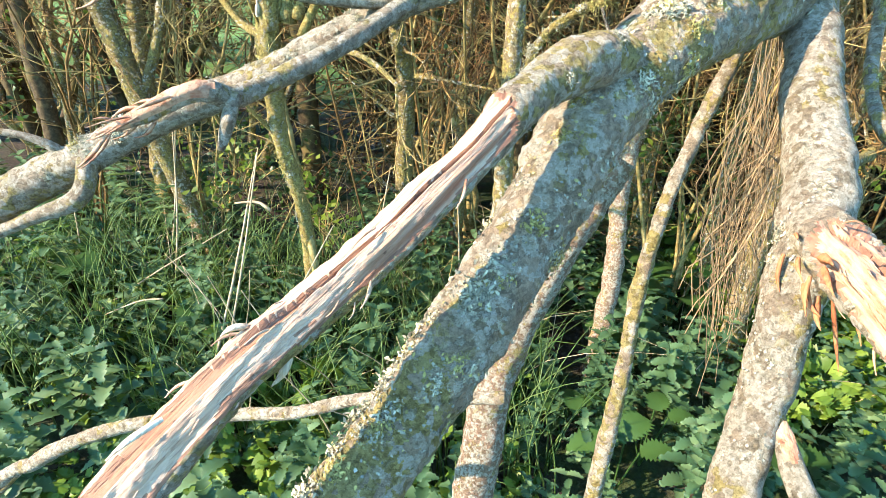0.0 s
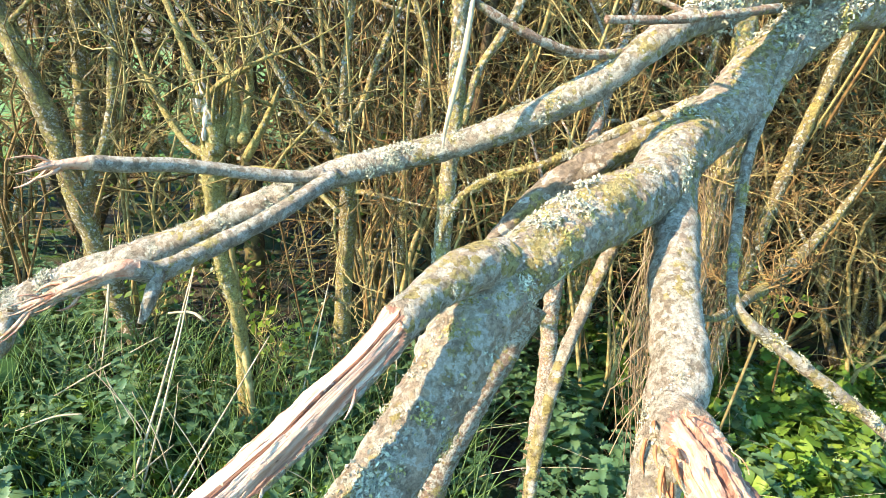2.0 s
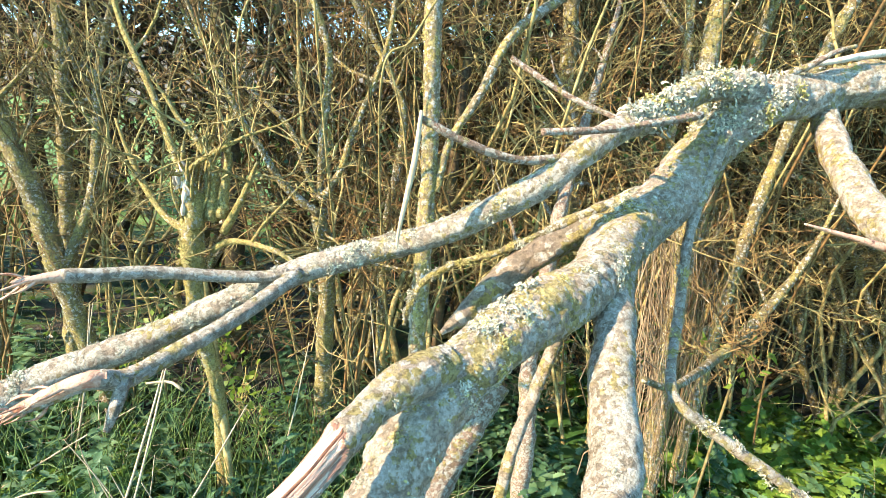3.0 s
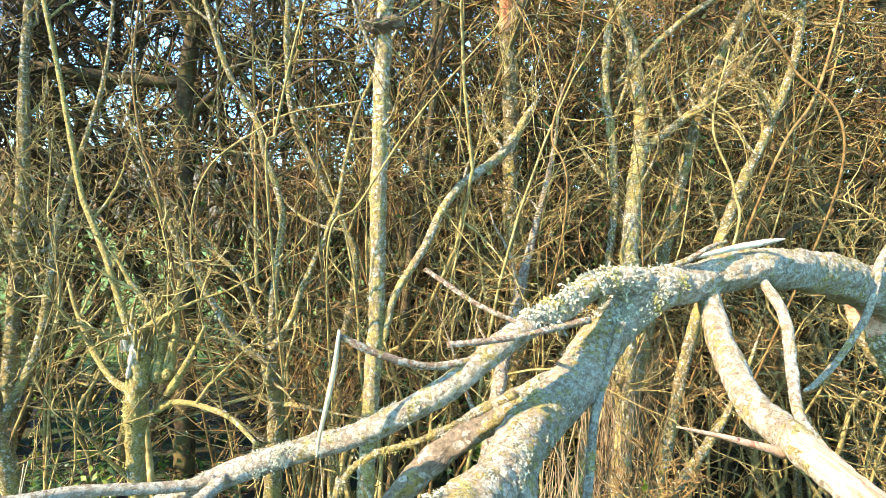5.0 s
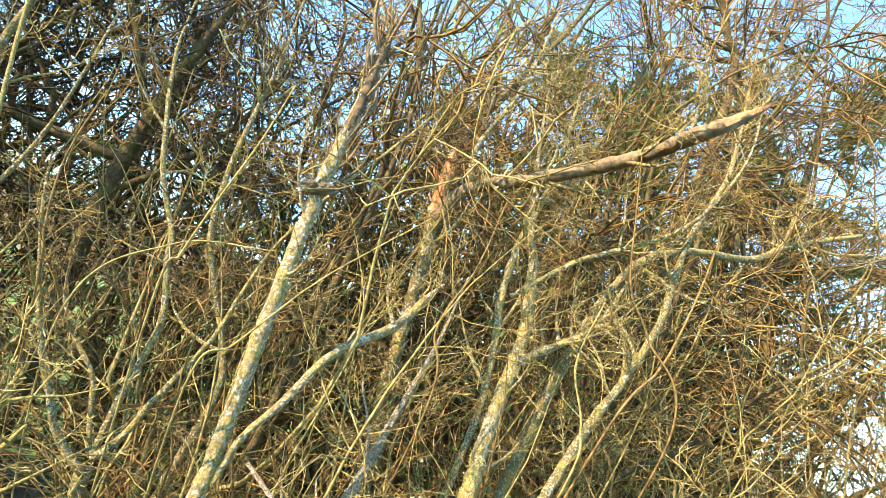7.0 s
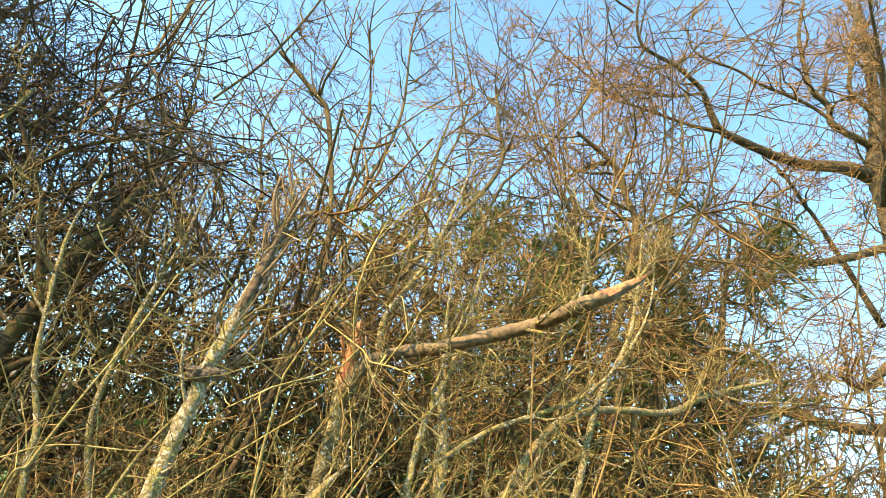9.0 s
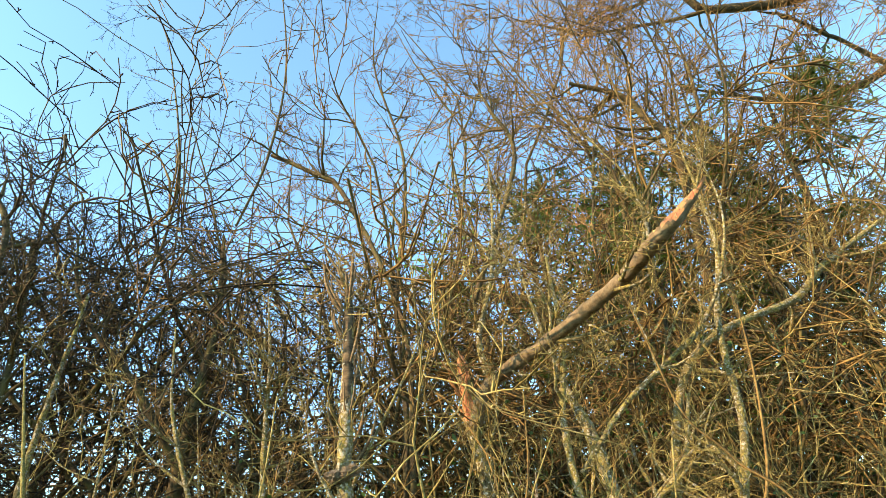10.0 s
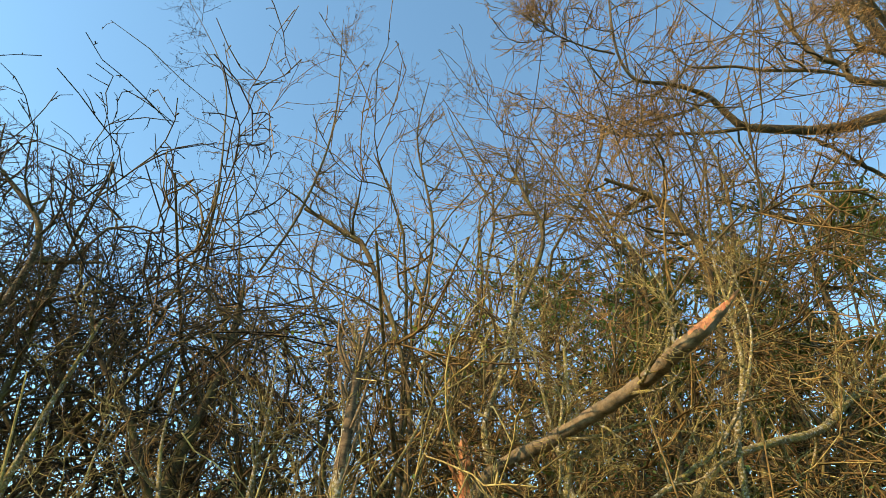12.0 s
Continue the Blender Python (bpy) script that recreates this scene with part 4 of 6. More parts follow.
stem_tree("crooked_tree", "crooked bare tree with a snapped level branch", [
    [(0.2, 2.75, -0.05, 0.035), (0.22, 2.8, 1.5, 0.028), (0.3, 2.85, 2.6, 0.022), (0.275, 2.925, 3.443, 0.018), (-0.097, 3.129, 4.5, 0.022), (-0.322, 3.177, 4.727, 0.022), (-0.639, 3.224, 4.945, 0.018)],
    [(-0.846, 3.215, 4.325, 0.012), (-0.659, 3.215, 4.947, 0.014), (-0.6, 3.314, 6.034, 0.011), (-0.784, 3.411, 7.714, 0.004)],
    [(0.759, 3.227, 3.644, 0.026), (1.244, 3.432, 4.963, 0.026), (1.114, 3.425, 5.467, 0.022), (0.998, 3.418, 5.794, 0.012)],
    [(0.25, 3.0, 3.6, 0.02), (0.35, 3.2, 4.8, 0.016), (0.15, 3.3, 5.9, 0.010), (0.2, 3.4, 6.9, 0.004)]],
    BARK_BROWN, TWIG_BROWN, l2=16, l3=7, l2len=(0.4, 1.1), l3len=(0.12, 0.4), first=0.35)
stem_tree("forked_tree", "dark forked stem with sawn-off tips", [
    [(-1.9, 2.5, -0.05, 0.05), (-1.95, 2.5, 1.8, 0.042), (-1.987, 2.53, 3.028, 0.034), (-2.038, 2.628, 3.552, 0.032), (-2.36, 2.625, 4.251, 0.028), (-2.583, 2.614, 4.387, 0.012)],
    [(-1.96, 2.55, 2.8, 0.028), (-1.99, 2.625, 3.278, 0.028), (-1.963, 2.625, 4.052, 0.026), (-2.4, 2.62, 4.537, 0.016)],
    [(-1.9, 2.6, 2.5, 0.024), (-1.788, 2.723, 3.049, 0.024), (-1.842, 2.723, 3.989, 0.022)],
    [(-1.5, 3.4, 3.8, 0.016), (-1.427, 3.515, 4.857, 0.013), (-1.643, 3.613, 6.068, 0.010), (-2.0, 3.712, 7.165, 0.007), (-3.0, 3.8, 8.8, 0.003)]],
    BARK_BROWN, TWIG_DARK, l2=16, l3=7, l2len=(0.35, 1.0), l3len=(0.12, 0.4), first=0.3, up=0.12)
stem_tree("crooked_tree", "dark crooked branch with a snapped tip", [
    [(2.6, 4.1, -0.05, 0.07), (2.8, 4.1, 3.0, 0.06), (2.952, 4.038, 5.311, 0.045), (2.769, 4.038, 5.868, 0.042), (2.575, 4.038, 6.168, 0.040), (2.083, 4.025, 6.346, 0.022)],
    [(2.9, 4.05, 4.6, 0.04), (3.3, 4.1, 5.6, 0.03), (3.5, 4.2, 6.8, 0.02), (3.4, 4.3, 7.8, 0.008)]],
    BARK_BROWN, TWIG_RED, l2=18, l3=8, l2len=(0.5, 1.4), l3len=(0.2, 0.6), first=0.3)


# ---- thin stems, straws and fibres in front of the thicket ----
def rod(name, label, category, ctrl, mat, sides=8, group="", seed=5):
    t = thing(name, label, category, ctrl[-1][:3], group)
    fix(part("stem", limb_mesh(ctrl, sides, 0.02, 0.10, seed, mats=(mat,))[0], t))
    return t


rod("thorny_stem", "green-brown briar stem leaning beside the stump", "stem", [(-0.72, 1.95, 1.35, 0.010), (-0.665, 1.93, 1.05, 0.012), (-0.60, 1.88, 0.75, 0.013), (-0.53, 1.80, 0.40, 0.014), (-0.47, 1.73, 0.0, 0.015)], TWIG_OLIVE)
for k, (a, b, r) in enumerate((((-0.747, 1.907, 0.80), (-0.776, 1.305, 0.10), 0.0042), ((-1.142, 2.107, 0.80), (-1.18, 1.98, 0.10), 0.004), ((-0.885, 1.905, 0.502), (-1.36, 1.66, 0.20), 0.0032),
                                ((-0.662, 1.504, 0.36), (-0.858, 1.304, 0.20), 0.003), ((-0.70, 1.80, 0.85), (-0.74, 1.28, 0.05), 0.0034), ((-1.185, 2.206, 0.771), (-1.25, 2.06, 0.1), 0.0032),
                                ((-1.136, 1.504, 0.36), (-0.93, 1.504, 0.44), 0.003), ((-0.45, 1.75, 0.62), (-0.70, 1.28, 0.12), 0.0034), ((-0.78, 1.758, 0.669), (-0.66, 1.758, 0.650), 0.0055),
                                ((-0.30, 2.0, 0.75), (-0.42, 1.9, 0.1), 0.003), ((-0.10, 2.15, 0.9), (-0.02, 2.05, 0.1), 0.003), ((0.30, 2.2, 0.8), (0.25, 2.1, 0.05), 0.003), ((-1.6, 2.1, 0.7), (-1.5, 1.9, 0.1), 0.003))):
    mid = tuple((p + q) / 2 + d for p, q, d in zip(a, b, (0.012, 0.01, 0.015)))
    rod("dry_stalk", "bleached dry grass stalk leaning among the nettles", "dry stalk", [(*a, r * 0.6), (*mid, r), (*b, r)], STRAW, 5, "dry stalks", 400 + k)


for k, (ctrl, bark) in enumerate((
    ([(-0.261, 1.7, 1.848, 0.0040), (-0.243, 1.688, 2.005, 0.0040), (-0.213, 1.675, 2.198, 0.0034), (-0.17, 1.662, 2.428, 0.0034), (-0.144, 1.65, 2.655, 0.0022)], TWIG_OLIVE),
    ([(-0.073, 1.75, 1.639, 0.0036), (0.017, 1.712, 1.808, 0.0035), (0.164, 1.675, 2.063, 0.0029), (0.291, 1.638, 2.232, 0.0023), (0.435, 1.6, 2.408, 0.0017)], TWIG_OLIVE),
    ([(1.58, 1.7, 2.023, 0.0044), (1.384, 1.7, 2.348, 0.0044), (1.256, 1.7, 2.505, 0.0038), (1.189, 1.7, 2.787, 0.0032), (1.14, 1.7, 3.015, 0.0019)], TWIG_BROWN),
    ([(1.35, 1.75, 1.96, 0.0051), (1.501, 1.762, 2.256, 0.0052), (1.559, 1.775, 2.429, 0.0046), (1.612, 1.788, 2.687, 0.0040), (1.643, 1.8, 2.948, 0.0027)], TWIG_BROWN),
    ([(0.695, 1.8, 1.83, 0.0038), (0.637, 1.833, 2.099, 0.0039), (0.71, 1.867, 2.376, 0.0033), (0.742, 1.9, 2.681, 0.0027)], TWIG_BROWN),
    ([(-0.6, 1.8, 1.743, 0.0041), (-0.665, 1.8, 1.933, 0.0041), (-0.71, 1.8, 2.162, 0.0035), (-0.699, 1.8, 2.418, 0.0024)], TWIG_BROWN),
    ([(-0.492, 1.75, 1.701, 0.0029), (-0.287, 1.725, 2.023, 0.0029), (0.017, 1.7, 2.125, 0.0023)], TWIG_OLIVE),
    ([(1.308, 1.85, 1.713, 0.0047), (1.316, 1.867, 1.959, 0.0048), (1.228, 1.883, 2.179, 0.0041), (1.276, 1.9, 2.463, 0.0028)], TWIG_OLIVE),
)):
    foot = ctrl[0]
    ctrl = [(foot[0] + 0.16, foot[1] + 0.75, 0.0, foot[3] * 1.2), (foot[0] + 0.04, foot[1] + 0.55, foot[2] * 0.45, foot[3] * 1.1), *ctrl]
    shoot = rod("shoot", "long thin bare shoot reaching through the thicket", "shoot", ctrl, bark, 7, "long shoots", 440 + k)
    fix(stuff_part("twig_spray", tube_mesh([sprout(*as_line(ctrl), 5, (0.06, 0.2), (25, 60), 0.2, 4), spurs(*as_line(ctrl), 16, (0.006, 0.02), 0.002)], bark, 3), shoot))
stalks = random.Random(71)
for k in range(16):
    x, y, lean = stalks.uniform(-0.85, -0.15), stalks.uniform(1.15, 1.75), stalks.uniform(-0.35, 0.35)
    foot, top = Vector((x, y, 0.06)), Vector((x + lean, y + stalks.uniform(-0.1, 0.1), stalks.uniform(0.25, 0.6)))
    mid = foot.lerp(top, 0.55) + Vector((0.02, 0.0, 0.03))
    rod("dry_stalk", "bleached dry grass stalk leaning among the nettles", "dry stalk", [(*top, 0.0012), (*mid, 0.0022), (*foot, 0.0026)], STRAW, 5, "dry stalks", 460 + k)


def fibre_bundle(top_at, end_at, n, wide, seed):
    """Dry fibres that hang down in a loose bundle."""
    global rng
    rng = np.random.default_rng(seed)
    t = thing("hanging_fibres", "bundle of dry brown fibres hanging in the branches", "fibres", top_at, "hanging fibres")
    u = np.linspace(0, 1, 7)
    top = np.array(top_at) + rng.normal(size=(n, 3)) * np.array([wide, 0.02, 0.08])
    end = np.array(end_at) + rng.normal(size=(n, 3)) * np.array([0.5 * wide, 0.5 * wide, 0.11])
    ln = top[:, None] + (end - top)[:, None] * u[None, :, None] + np.stack([np.sin(u * 5 + k) for k in range(3)], -1)[None] * rng.normal(size=(n, 1, 3)) * 0.05
    rad = rng.uniform(0.0005, 0.0019, (n, 1)) * np.ones((1, 7))
    for k in range(0, n, 10):
        fix(stuff_part("strand", tube_mesh([(ln[k:k + 10], rad[k:k + 10])], FIBRE, 3), t))


fibre_bundle((0.553, 1.2, 1.192), (0.623, 1.3, 0.685), 48, 0.026, 61)
fibre_bundle((0.86, 1.87, 1.35), (0.96, 1.87, 0.42), 50, 0.06, 62)
fibre_bundle((1.02, 1.92, 1.25), (1.06, 1.90, 0.40), 30, 0.07, 63)


# ---- lichen tufts and splinters on the fallen tree ----
def tuft_mesh(seed, size, mat):
    """A shaggy lichen tuft: many narrow crinkled lobes that curl out from one foot along +z."""
    r = np.random.default_rng(seed)
    vs, qs, base = [], [], 0
    for k in range(90):
        d = r.normal(size=3)
        d[2] = abs(d[2]) * 0.6 + 0.05
        d /= np.linalg.norm(d)
        l = size * r.uniform(0.12, 0.42)
        side = np.cross(d, r.normal(size=3))
        side /= np.linalg.norm(side)
        p = r.normal(size=3) * size * np.array([0.26, 0.26, 0.05])
        e, rows = d.copy(), []
        for q in range(5):
            w = size * 0.050 * (0.7, 0.8, 1.0, 1.3, 0.9)[q] * r.uniform(0.7, 1.3)
            rows += [p - side * w, p + side * w]
            e = e + r.normal(size=3) * 0.7
            e /= np.linalg.norm(e)
            side = side + r.normal(size=3) * 0.25
            side /= np.linalg.norm(side)
            p = p + e * l / 4
        vs.append(np.array(rows))
        qs.append(np.array([[0, 1, 3, 2], [2, 3, 5, 4], [4, 5, 7, 6], [6, 7, 9, 8]]) + base)
        base += 10
    return mesh_of("tuft", np.concatenate(vs), np.concatenate(qs), None, mat)


TUFTS = [tuft_mesh(500 + k, 1.0, LICHEN) for k in range(4)] + [tuft_mesh(510 + k, 1.0, LICHEN_Y) for k in range(2)]


def tufts_on(ob, ctrl, n, sizes, u0, u1, seed, way=None, yellow=0.25, high=0.8):
    """Tufts that sit on a limb between the shares u0 and u1 of its length; way: the side that they prefer."""
    r = random.Random(seed)
    line = spline(ctrl, 200)
    tan, sx, sy = frames_of(line[:, :3])
    for k in range(n):
        i = min(199, int(200 * r.uniform(u0, u1)))
        for tries in range(6):
            a = r.uniform(0, 6.28)
            out = sx[i] * math.cos(a) + sy[i] * math.sin(a)
            if way is None or float(out @ np.array(way)) > r.uniform(0, 0.8):
                break
        c = new("lichen_tuft", TUFTS[4 + k % 2 if r.random() < yellow else k % 4])
        c.parent = ob
        s = r.uniform(*sizes)
        at = line[i, :3] + out * line[i, 3] * 0.97
        c.matrix_basis = Matrix.Translation(at) @ Vector(out).to_track_quat("Z", "Y").to_matrix().to_4x4() @ Matrix.Rotation(r.uniform(0, 6.28), 4, "Z") @ Matrix.Diagonal((s, s, s * high, 1))


tufts_on(main_limb, MAIN, 66, (0.010, 0.024), 0.05, 0.40, 1, (-0.8, -0.3, 0.3), 0.35)
tufts_on(main_limb, MAIN, 40, (0.008, 0.018), 0.40, 0.75, 2, (-0.2, -0.6, 0.6), 0.2)
tufts_on(main_limb, MAIN, 26, (0.020, 0.040), 0.565, 0.635, 3, (-0.3, -0.6, 0.6), 0.15)
tufts_on(main_limb, MAIN, 9, (0.020, 0.034), 0.475, 0.51, 4, (-0.9, -0.2, 0.5), 0.2)
tufts_on(upper_limb, UPPER, 52, (0.008, 0.018), 0.05, 0.7, 5, (-0.2, -0.3, 0.8), 0.1)
tufts_on(upper_limb, UPPER, 34, (0.020, 0.038), 0.80, 0.98, 6, (-0.2, -0.6, 0.7), 0.15)
tufts_on(split_limb, SPLIT, 14, (0.005, 0.010), 0.0, 0.3, 7, None, 0.4)
for ob in [o for o in fallen.children if o.name.startswith("twig")][:2]:
    tufts_on(ob, TW1 if ob.name == "twig" else TWR, 40, (0.007, 0.017), 0.0, 0.95, 8, None, 0.5)
for ob in [o for o in fallen.children if o.name.startswith("hanging_limb")][:1]:
    tufts_on(ob, RIGHT, 30, (0.006, 0.015), 0.05, 0.6, 9, (-0.8, -0.5, 0.2), 0.3)


tufts_on(main_limb, MAIN, 60, (0.010, 0.022), 0.05, 0.62, 11, (0.1, -0.9, 0.3), 0.3, 0.3)
tufts_on(upper_limb, UPPER, 40, (0.009, 0.018), 0.05, 0.85, 12, (-0.2, -0.8, 0.5), 0.15, 0.35)
for tree, ctrl, n, u0 in ((stump, [(-0.55, 1.88, -0.05, 0.027), (-0.568, 1.826, 0.592, 0.024), (-0.600, 1.728, 0.923, 0.025), (-0.587, 1.657, 1.175, 0.029), (-0.575, 1.64, 1.28, 0.027)], 30, 0.25),
                          (tree_y, [(1.048, 2.039, 1.239, 0.035), (1.066, 2.139, 1.686, 0.034), (1.12, 2.26, 2.0, 0.032), (1.157, 2.335, 2.230, 0.030), (1.132, 2.429, 2.607, 0.026)], 34, 0.0),
                          (tree_a, [(0.092, 1.886, 0.885, 0.029), (0.089, 1.92, 1.45, 0.0276), (0.070, 1.935, 1.843, 0.028), (0.052, 1.94, 2.343, 0.0284)], 16, 0.0)):
    tufts_on([o for o in tree.children if o.name.startswith("trunk")][0], ctrl, n, (0.022, 0.05), u0, 1.0, 13, (-0.5, -0.8, 0.2), 0.8, 0.5)
flakes_on(main_limb, MAIN, 3200, (0.0006, 0.0016), 0.03, 0.42, 21, CRUST)
flakes_on(main_limb, MAIN, 1100, (0.0006, 0.0021), 0.03, 0.35, 22, CRUST_Y)
flakes_on(main_limb, MAIN, 1500, (0.0010, 0.0024), 0.42, 0.85, 23, CRUST)
flakes_on(upper_limb, UPPER, 2000, (0.0006, 0.0016), 0.05, 1.0, 24, CRUST)
for ob in [o for o in fallen.children if o.name.startswith("hanging_limb")][:1]:
    flakes_on(ob, RIGHT, 2600, (0.0006, 0.0016), 0.0, 0.9, 25, CRUST)


def splinters(parent, ctrl, n, size, width, u0, u1, mat, seed, drop=0.2):
    """Loose shreds of wood that stand off a tear, tapering to points."""
    r = np.random.default_rng(seed)
    line = spline(ctrl, 100)
    tan, sx, sy = frames_of(line[:, :3])
    for k in range(n):
        i = int(r.uniform(u0, u1) * 99)
        a = r.uniform(0, 6.28)
        out = sx[i] * math.cos(a) + sy[i] * math.sin(a)
        l, w = r.uniform(*size), r.uniform(*width)
        d = tan[i] * r.uniform(0.6, 1.0) + out * r.uniform(0.05, 0.5) + np.array([0, 0, -drop * r.uniform(0, 2)])
        u = np.linspace(0, 1, 6)[:, None]
        p = line[i, :3] + out * line[i, 3] * 0.85 + d * l * u + out * 0.12 * l * np.sin(u * 3) + r.normal(size=3) * 0.05 * l * u ** 2
        rad = np.maximum(w * np.sin(np.pi * (0.25 + 0.75 * u[:, 0])), 0.0004)
        v, q = tubes(p[None], rad[None], 4)
        c = new("splinter", mesh_of("splinter", v, q, None, mat))
        c.parent = parent
        if not parent.parent:
            fix(c)


BROKEN = [(0.262, 0.432, 1.250, 0.0225), (0.264, 0.379, 1.248, 0.0238), (0.262, 0.328, 1.243, 0.0240), (0.268, 0.286, 1.232, 0.0235), (0.28, 0.22, 1.20, 0.020)]
for ob in [o for o in fallen.children if o.name.startswith("broken_limb")][:1]:
    splinters(ob, BROKEN, 18, (0.010, 0.03), (0.0005, 0.0012), 0.10, 0.8, WOOD_R, 41, 0.1)
    splinters(ob, [(0.246, 0.43, 1.243, 0.016), (0.246, 0.40, 1.240, 0.016), (0.248, 0.36, 1.236, 0.016)], 14, (0.018, 0.034), (0.0016, 0.004), 0.0, 1.0, WOOD_ORANGE, 50, 0.7)
for ob in [o for o in fallen.children if o.name.startswith("side_branch")][:1]:
    splinters(ob, SIDE, 14, (0.02, 0.05), (0.001, 0.0024), 0.72, 0.97, WOOD_R, 52, 0.05)
splinters(split_limb, SPLIT, 40, (0.006, 0.022), (0.0005, 0.0013), 0.28, 0.9, WOOD_S, 43, 0.05)
splinters(split_limb, SPLIT, 7, (0.02, 0.045), (0.0015, 0.003), 0.5, 0.9, WOOD_PALE, 44, 0.0)
splinters(fallen, [(-0.345, 0.549, 1.388, 0.004), (-0.33, 0.56, 1.389, 0.005), (-0.313, 0.571, 1.391, 0.0065)][::-1], 10, (0.02, 0.045), (0.001, 0.002), 0.3, 0.9, WOOD_R, 45, 0.1)
splinters(stump, [(-0.58, 1.64, 1.24, 0.03), (-0.57, 1.64, 1.32, 0.028), (-0.56, 1.635, 1.38, 0.02)], 16, (0.06, 0.16), (0.003, 0.008), 0.0, 0.9, BARK_BRIGHT, 46, -0.3)
splinters(tree_b, [(0.612, 2.727, 2.70, 0.05), (0.60, 2.70, 2.9, 0.045), (0.591, 2.691, 3.02, 0.030)], 18, (0.06, 0.2), (0.003, 0.007), 0.0, 1.0, WOOD_ORANGE, 47, 0.2)
splinters(tree_a, [(0.055, 1.96, 2.45, 0.036), (0.055, 1.98, 2.8, 0.032), (0.05, 2.09, 3.2, 0.026), (0.03, 2.15, 3.36, 0.01)], 34, (0.1, 0.30), (0.003, 0.009), 0.0, 1.0, BARK_RAW, 48, -0.1)

wound = bmesh.new()
bmesh.ops.create_icosphere(wound, subdivisions=3, radius=1.0)
for v in wound.verts:
    v.co *= 1 + 0.15 * noise.noise(v.co * 2.0)
wound_mesh = bpy.data.meshes.new("wound")
wound.to_mesh(wound_mesh)
wound.free()
wound_mesh.materials.append(WOOD_OLD)
w = part("bark_wound", wound_mesh, main_limb, "red-brown bare patch in the bark")
w.matrix_basis = Matrix.Translation((0.1575, 0.4925, 1.3805)) @ Vector((0.05, -0.85, 0.5)).to_track_quat("Z", "Y").to_matrix().to_4x4() @ Matrix.Diagonal((0.006, 0.009, 0.002, 1))

fungus = bmesh.new()
bmesh.ops.create_icosphere(fungus, subdivisions=4, radius=1.0)
for v in fungus.verts:
    v.co *= 1 + 0.45 * noise.noise(v.co * 2.4) + 0.2 * noise.noise(v.co * 6.0)
fungus_mesh = bpy.data.meshes.new("fungus")
fungus.to_mesh(fungus_mesh)
fungus.free()
fungus_mesh.materials.append(BARK_RUST)
for dx, dy, dz, s in ((-0.02, -0.03, 0.0, 0.040), (0.028, -0.022, 0.02, 0.036), (-0.045, -0.005, 0.012, 0.028)):
    f = fix(part("bracket_fungus", fungus_mesh, tree_a, "dark brown bracket fungus collar"))
    f.matrix_basis = Matrix.Translation((0.052 + dx, 1.942 + dy, 2.42 + dz)) @ Matrix.Rotation(dx * 40, 4, "Z") @ Matrix.Diagonal((s, s, s * 0.55, 1))
splinters(stump, [(-0.60, 1.62, 1.26, 0.02), (-0.595, 1.62, 1.33, 0.02), (-0.59, 1.62, 1.38, 0.015)], 6, (0.025, 0.05), (0.006, 0.012), 0.0, 0.8, WOOD_PALE, 49, -0.4)


# ---- the thicket: bushes and crowns ----
def bush(name, label, mat, twig_mat, height, reach, stems, l2, l3, l4, lean=0.25, thick=0.03, seed=1, up=0.10, wander=0.3, tip=0.0018, arch=0.0, first=0.12, buds=2, crook=0.035):
    """A many-stemmed bare bush that stands at the origin; arch bends its stems over."""
    global rng
    rng = np.random.default_rng(seed)
    t = thing(name, label, "bush", (0, 0, 0), "bare thicket bushes")
    pts = []
    for k in range(stems):
        a = rng.uniform(0, 6.28)
        d = np.array([math.cos(a), math.sin(a), 0])
        h = height * rng.uniform(0.7, 1.05)
        z = np.linspace(0, 1, 7)
        line = d[None] * (0.06 + reach * (lean * z + (1 - lean) * z ** 2))[:, None] * rng.uniform(0.4, 1) + np.array([0, 0, 1.0]) * ((z - arch * z ** 3) * h)[:, None]
        line += rng.normal(size=line.shape) * crook * height * (z > 0)[:, None]
        r = thick * rng.uniform(0.5, 1.1) * (1 - 0.85 * z)
        pts.append(np.concatenate([line, r[:, None]], 1))
    lines = np.stack([spline(p, 14) for p in pts])
    s1 = (lines[..., :3], lines[..., 3])
    s2 = sprout(*s1, l2, (0.20 * height, 0.42 * height), (35, 92), up, 8, wander, first, tip=tip)
    s3 = sprout(*s2, l3, (0.06 * height, 0.20 * height), (25, 70), up * 0.7, 5, wander, 0.1, tip=tip)
    s4 = sprout(*s3, l4, (0.03, 0.03 * height + 0.08), (25, 70), up * 0.7, 3, wander, 0.1, tip=tip * 0.8)
    for k in range(stems):
        part("stem", tube_mesh([(s1[0][k:k + 1], s1[1][k:k + 1])], mat, 8), t)
    for k in range(len(s2[0]) if buds else 0):
        part("branch", tube_mesh([(s2[0][k:k + 1], s2[1][k:k + 1])], mat, 5), t)
    stuff_part("twig_spray", tube_mesh(([] if buds else [s2]) + [s3, s4] + ([spurs(*s2, 2 * buds, (0.008, 0.035), tip * 1.1), spurs(*s3, buds, r=tip * 0.9), spurs(*s4, 1, r=tip * 0.8)] if buds else []), twig_mat, 3), t)
    return t


placed = set()


